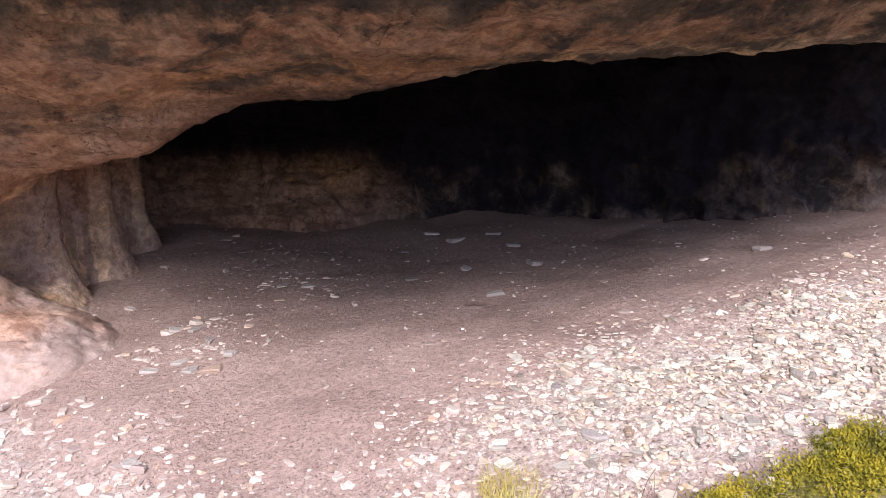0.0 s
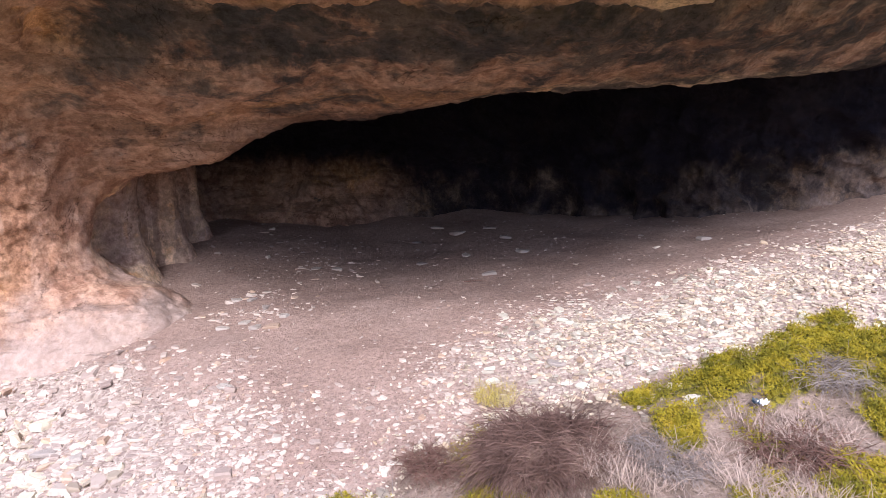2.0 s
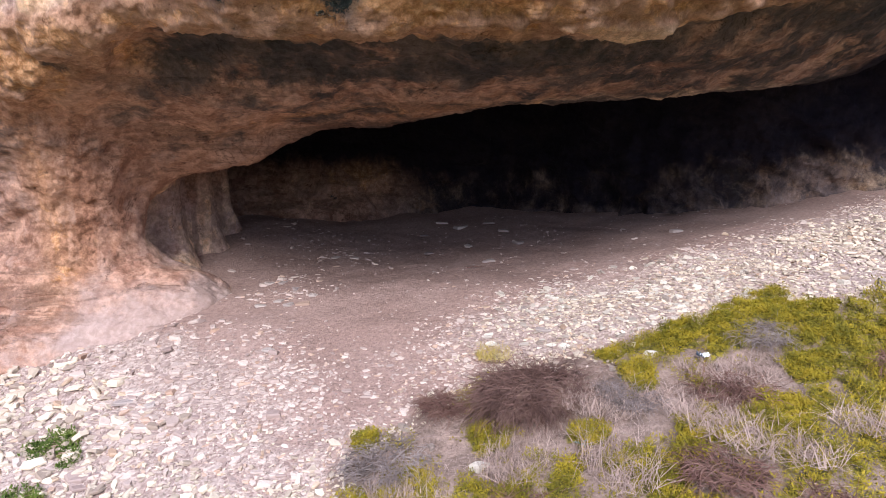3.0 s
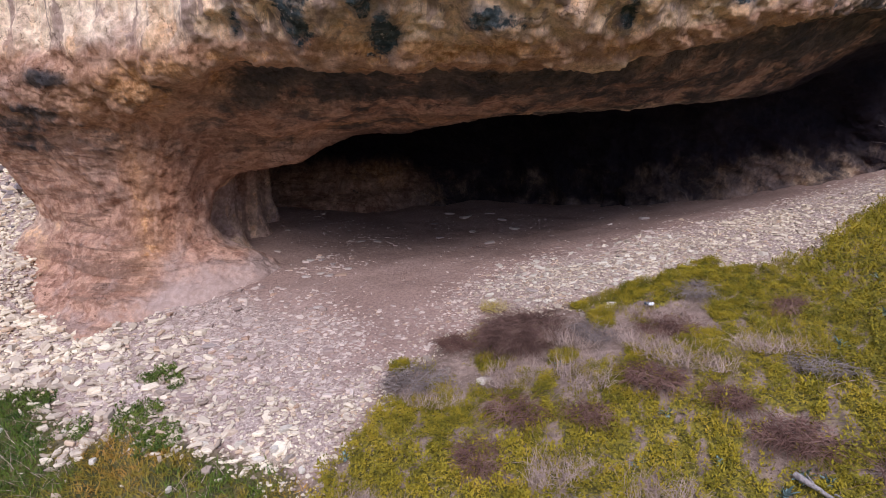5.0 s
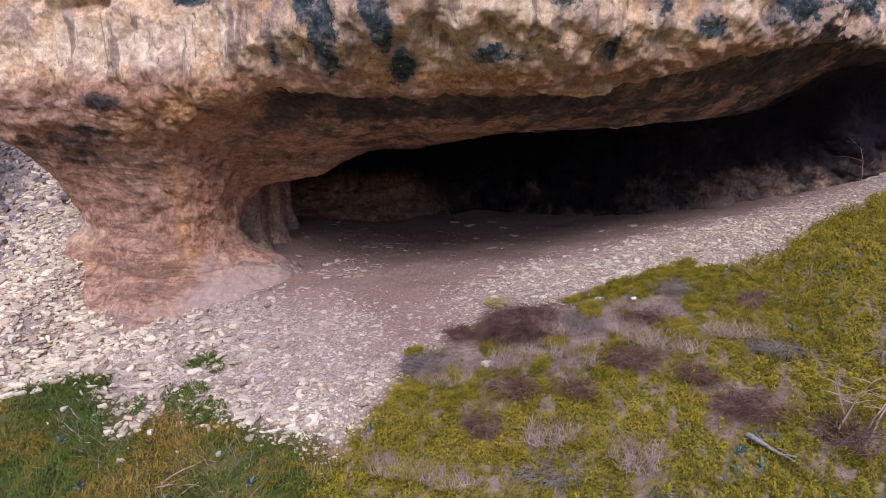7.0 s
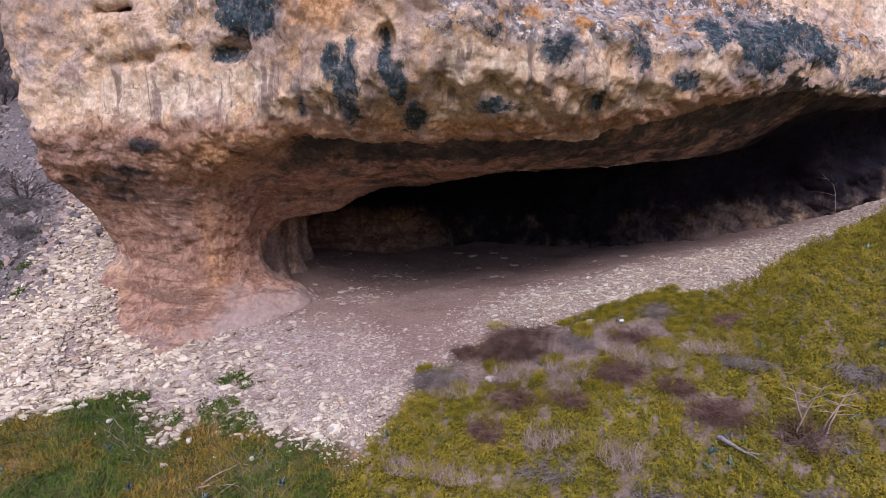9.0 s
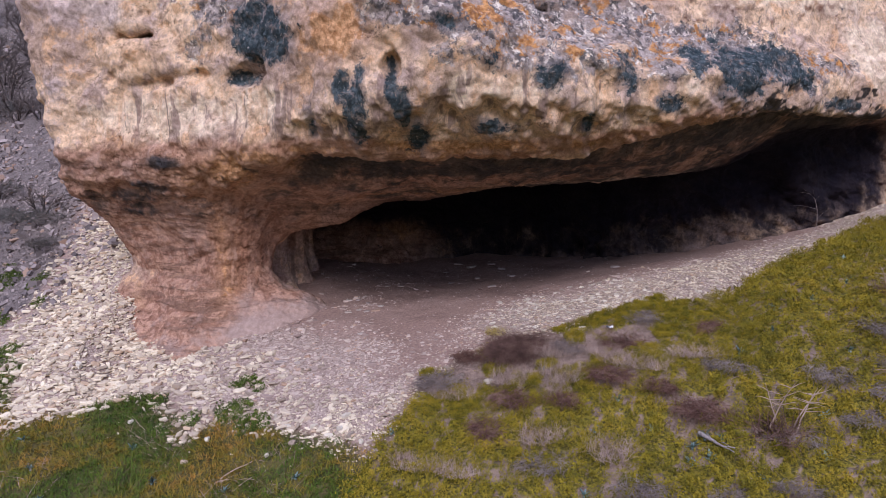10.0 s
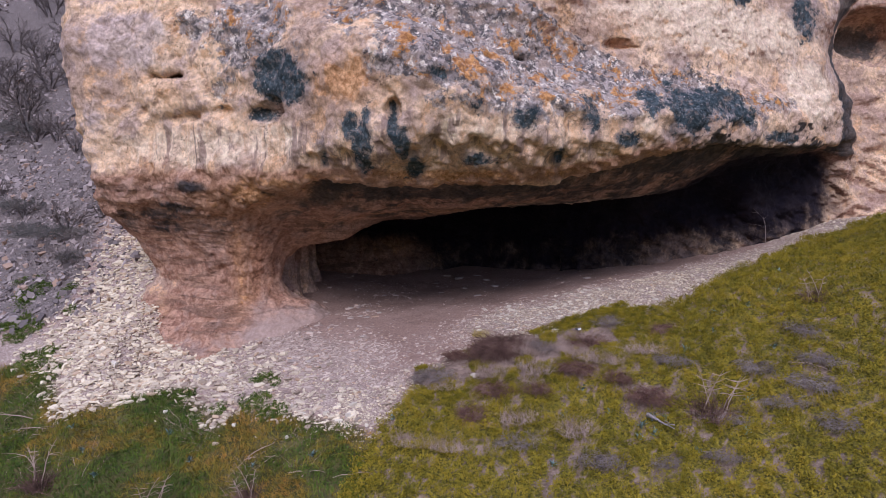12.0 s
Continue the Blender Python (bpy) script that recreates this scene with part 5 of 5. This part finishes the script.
for i, (x, y, s) in enumerate(((2.78, 0.05, 1.1), (2.72, -0.28, 1.0), (2.5, -0.3, 0.9), (2.95, -0.05, 0.9), (1.9, 0.85, 0.9), (1.5, 0.4, 0.8), (2.2, 0.35, 0.7), (4.6, 2.2, 1.0), (5.2, 2.3, 0.9), (5.9, 2.6, 0.9), (6.4, 3.6, 0.9), (3.7, 1.3, 0.9), (4.3, 1.6, 0.8),
                               (1.0, 1.75, 0.7), (4.2, 0.0, 0.9), (3.9, -0.6, 0.9), (1.2, -0.5, 0.8), (0.6, 0.2, 0.7), (5.0, 0.9, 0.9), (-3.3, 0.2, 0.8), (-4.4, 0.5, 0.8), (-5.0, 1.2, 0.9), (-6.3, 0.9, 0.9), (-6.8, 1.5, 0.9), (-2.4, 0.3, 0.8), (-1.2, 0.9, 0.7), (3.2, -0.7, 0.9), (-5.8, 0.3, 0.9))):
    copy_thing(rosette, shrub_place(rosette, x, y, s, 77 * i))

# a bleached branch, dry stalks and a thin sapling
g = np.random.default_rng(51)
log = new("dead_branch", rods([twig_path(g, (-0.28, 0.12, 0.05), (1, -0.75, 0.02), 0.5, 0.0, 0.032, 7)], BARK, "dead_branch", 8))
log.matrix_world = pose(2.9, -0.2, top_at(2.9, -0.2) + 0.07, 0, 0, -28)
tagged(log, "bleached grey dead branch lying on the bank", "branch")
for k in range(3):
    part("side_twig", rods([twig_path(g, (-0.15 + 0.15 * k, 0.02 - 0.1 * k, 0.06), (g.normal(), g.normal(), 0.5), 0.16, 0.2, 0.01)], BARK, "side_twig", 5), log)


def stalk_bush(seed, stalks, height, label):
    """Dry upright stalks with side twigs over a low tangle."""
    g = np.random.default_rng(seed)
    paths = []
    for i in range(260):
        a, e = g.uniform(0, 2 * math.pi), math.radians(g.uniform(10, 80))
        paths.append(twig_path(g, (0.12 * g.normal(), 0.12 * g.normal(), 0), (math.cos(a) * math.cos(e), math.sin(a) * math.cos(e), math.sin(e)), g.uniform(0.2, 0.5), 0.6, 0.0055))
    ob = new("dry_stalk_bush", rods(paths, TWIG, "dry_stalk_bush"))
    for i in range(stalks):
        lean = (g.normal(0, 0.3), g.normal(0, 0.2), 1)
        st = twig_path(g, (0.1 * g.normal(), 0.1 * g.normal(), 0), lean, height * g.uniform(0.75, 1.1), 0.1, 0.013, 6)
        stalk = part("stalk", rods([st], STRAW, "stalk", 5), ob, "pale dry stalk")
        for q in (3, 4, 5):
            p = st[q][0]
            for s in (-1, 1):
                part("side_twig", rods([twig_path(g, p, (s * g.uniform(0.5, 1), g.normal(0, 0.4), g.uniform(0.1, 0.5)), height * 0.22, 0.2, 0.007)], STRAW, "side_twig"), stalk)
    return tagged(ob, label, "bush", group="dry stalk bushes")


bush = stalk_bush(61, 4, 0.85, "dry grey bush with pale upright stalks on the bank")
bush.matrix_world = shrub_place(bush, 3.58, -0.15, 1.0, 0)
for x, y, s, yaw in ((-4.6, -0.55, 0.8, 60), (-6.6, 0.2, 0.9, 140), (6.2, 1.9, 0.7, 200), (-3.2, -0.4, 0.7, 250)):
    copy_thing(bush, shrub_place(bush, x, y, s, yaw))


def dry_stalk(seed, length):
    """A long dead stalk with side twigs, lying on the grass."""
    g = np.random.default_rng(seed)
    path = twig_path(g, (0, 0, 0.0), (1, 0, 0.32), length, 0.55, 0.012, 8)
    ob = new("dry_stalk", rods([path], STRAW, "dry_stalk", 5))
    for q in (2, 3, 4, 5, 6, 7):
        w = (1, g.choice((-1, 1)) * g.uniform(0.3, 0.9), g.uniform(0.0, 0.4))
        part("side_twig", rods([twig_path(g, path[q][0], w, length * g.uniform(0.2, 0.42), 0.3, 0.007, 5)], STRAW, "side_twig"), ob)
    return tagged(ob, "long bleached dead stalk lying over the grass", "stalk", group="dead stalks in the grass")


stalk = dry_stalk(65, 1.0)
stalk.matrix_world = shrub_place(stalk, -3.45, 0.45, 1.0, 35)
other = dry_stalk(66, 1.3)
other.matrix_world = shrub_place(other, -7.9, 1.5, 1.0, 15)
for i, (x, y, s, yaw) in enumerate(((-7.75, 1.95, 0.9, 200), (-7.6, 1.35, 1.0, 60), (-7.9, 1.7, 0.8, 330), (-5.85, 0.45, 0.8, 70), (-6.0, 0.3, 0.7, 100), (-3.5, 0.4, 0.9, 15), (-3.2, 0.2, 0.8, 50), (-2.7, 0.0, 0.9, 10), (-2.5, -0.1, 0.8, 40), (-2.0, -0.2, 0.8, 25),
                                    (-8.3, 2.6, 0.9, 80), (-5.4, 0.8, 0.6, 30), (3.4, 0.9, 0.7, 0), (5.2, 0.6, 0.6, 20), (5.5, 0.1, 0.6, 150), (-7.2, 0.9, 0.9, 20), (-6.9, 0.6, 0.8, 140))):
    copy_thing((stalk, other)[i % 2], shrub_place(stalk, x, y, s, yaw))

sap_g = np.random.default_rng(71)
trunk = [((0, 0, -0.05), 0.012), ((0.02, 0, 0.3), 0.011), ((0.01, 0.02, 0.7), 0.009), ((-0.08, 0.02, 1.05), 0.007), ((-0.3, 0.0, 1.25), 0.005), ((-0.6, -0.02, 1.3), 0.003)]
sapling = new("bare_sapling", rods([trunk], TWIG_GREY, "bare_sapling", 5))
sapling.matrix_world = shrub_place(sapling, 7.9, 7.3, 0.66)
tagged(sapling, "thin bare sapling bending at the cave mouth", "sapling")
for k, (p, w, ll) in enumerate((((0.01, 0.02, 0.7), (-1, 0, 0.45), 0.95), ((0.0, 0.02, 0.85), (-0.4, 0.1, 1), 0.6), ((0.02, 0, 0.35), (0.5, 0.1, 1), 0.5), ((-0.08, 0.02, 1.0), (0.5, 0, 0.6), 0.35), ((-0.3, 0, 1.25), (-0.5, 0.1, 0.7), 0.3))):
    part("twig", rods([twig_path(sap_g, p, w, ll, 0.5, 0.005, 5)], TWIG_GREY, "twig"), sapling)

stick = new("stick", rods([twig_path(sap_g, (-0.13, 0.02, 0.012), (1, -0.15, 0.02), 0.26, 0.0, 0.012, 5)], TWIG, "stick", 5))
stick.matrix_world = shrub_place(stick, 0.27, 5.62)
tagged(stick, "short dark broken stick on the cave floor", "stick")


# ---- the hillside: bare bushes ----
def bare_bush(seed, height, label):
    g = np.random.default_rng(seed)
    ob = None
    for s in range(7):
        a = 2 * math.pi * s / 7 + g.uniform(-0.3, 0.3)
        paths = []

        def grow(p, d, length, r, level):
            path = twig_path(g, p, d, length, 0.05, r, 4)
            paths.append(path)
            if level:
                for q in (2, 3, 4):
                    for _ in range(2):
                        e = Vector(path[q][0]) - Vector(path[q - 1][0])
                        grow(path[q][0], e.normalized() + Vector((g.normal(0, 0.5), g.normal(0, 0.5), g.normal(0, 0.35))), length * 0.55, r * 0.5, level - 1)

        grow((0.08 * math.cos(a), 0.08 * math.sin(a), -0.05), (0.5 * math.cos(a), 0.5 * math.sin(a), 1), height * 0.6, 0.04, 2)
        if ob is None:
            ob = new("bare_bush", rods(paths, BARE, "bare_bush"))
        else:
            part("limb", rods(paths, BARE, "limb"), ob)
    return tagged(ob, label, "bush", group="bare bushes on the hillside")


bare = bare_bush(81, 1.3, "bare grey bush on the scree hillside")
bare.matrix_world = shrub_place(bare, -10.75, 8.5, 0.7, 0)
for i, (x, y, s) in enumerate(((-12.8, 9.9, 0.7), (-10.2, 7.4, 0.5), (-14.5, 13.5, 1.4), (-16.2, 15.5, 1.6), (-13.2, 14.6, 1.5), (-18.5, 17, 1.7), (-15.0, 17.5, 1.8), (-12.4, 12.2, 0.8), (-20.5, 19.5, 1.8), (-17.5, 20, 1.9), (-9.9, 8.8, 0.6), (-22, 17, 1.6), (-14.2, 11.2, 0.6), (-15.6, 14.8, 1.6), (-17.2, 16.2, 1.7), (-16.4, 17.2, 1.7), (-15.4, 16.0, 1.5), (-18.0, 18.4, 1.8), (-14.0, 15.6, 1.5), (-19.5, 16.0, 1.7), (-13.6, 13.2, 1.1))):
    copy_thing(bare, shrub_place(bare, x, y, s, 67 * i))


scrub = dead_shrub(34, 700, 0.65, 0.42, SCRUB, 5, 0.7)
scrub.matrix_world = shrub_place(scrub, -13.0, 10.3, 1.2, 0, 1.4)
tagged(scrub, "dark grey-green scrub mound on the scree slope", "shrub", group="scrub on the hillside")
for x, y, s, yaw in ((-10.8, 8.4, 0.95, 40), (-10.0, 7.6, 0.6, 100), (-12.2, 9.2, 0.6, 160), (-15.2, 14.2, 1.3, 210), (-16.8, 13.6, 1.1, 20)):
    copy_thing(scrub, shrub_place(scrub, x, y, s, yaw, 1.4))

# ---- litter ----
def wrapper_mesh(name, material, seed, w, d):
    bm = bmesh.new()
    bmesh.ops.create_grid(bm, x_segments=9, y_segments=7, size=0.5)
    for vert in bm.verts:
        p = Vector((vert.co.x * 5, vert.co.y * 5, seed))
        vert.co = Vector((vert.co.x * w, vert.co.y * d, 0.02 + 0.05 * abs(noise.noise(p)) + 0.02 * noise.noise(p * 2.3)))
    bmesh.ops.solidify(bm, geom=bm.faces[:], thickness=0.0015)
    me = bpy.data.meshes.new(name)
    bm.to_mesh(me)
    bm.free()
    me.materials.append(material)
    return me


wrapper = new("wrapper", wrapper_mesh("wrapper", WRAPPER, 2.0, 0.075, 0.05))
wrapper.matrix_world = pose(2.15, 2.45, top_at(2.15, 2.45) + 0.06, 12, 4, 30)
part("wrapper_back", wrapper_mesh("wrapper_back", WRAPPER_DARK, 5.0, 0.08, 0.05), wrapper, "dark blue side of the wrapper").matrix_basis = pose(-0.04, 0.03, -0.006, 5, 8, 40)
tagged(wrapper, "crumpled white and dark plastic wrapper among dry grass", "litter")

# ---- single stones nearest the path, pieces of the ground ----
for i in np.flatnonzero(single).tolist():
    ob = new("stone", stone_meshes[i % len(stone_meshes)])
    ob.parent = ground
    ob.matrix_basis = pose(px[i], py[i], top_at(px[i], py[i]) + 0.12 * psize[i], 14 * math.sin(i * 1.7), 14 * math.cos(i * 2.3), 61 * i) @ Matrix.Scale(psize[i], 4)
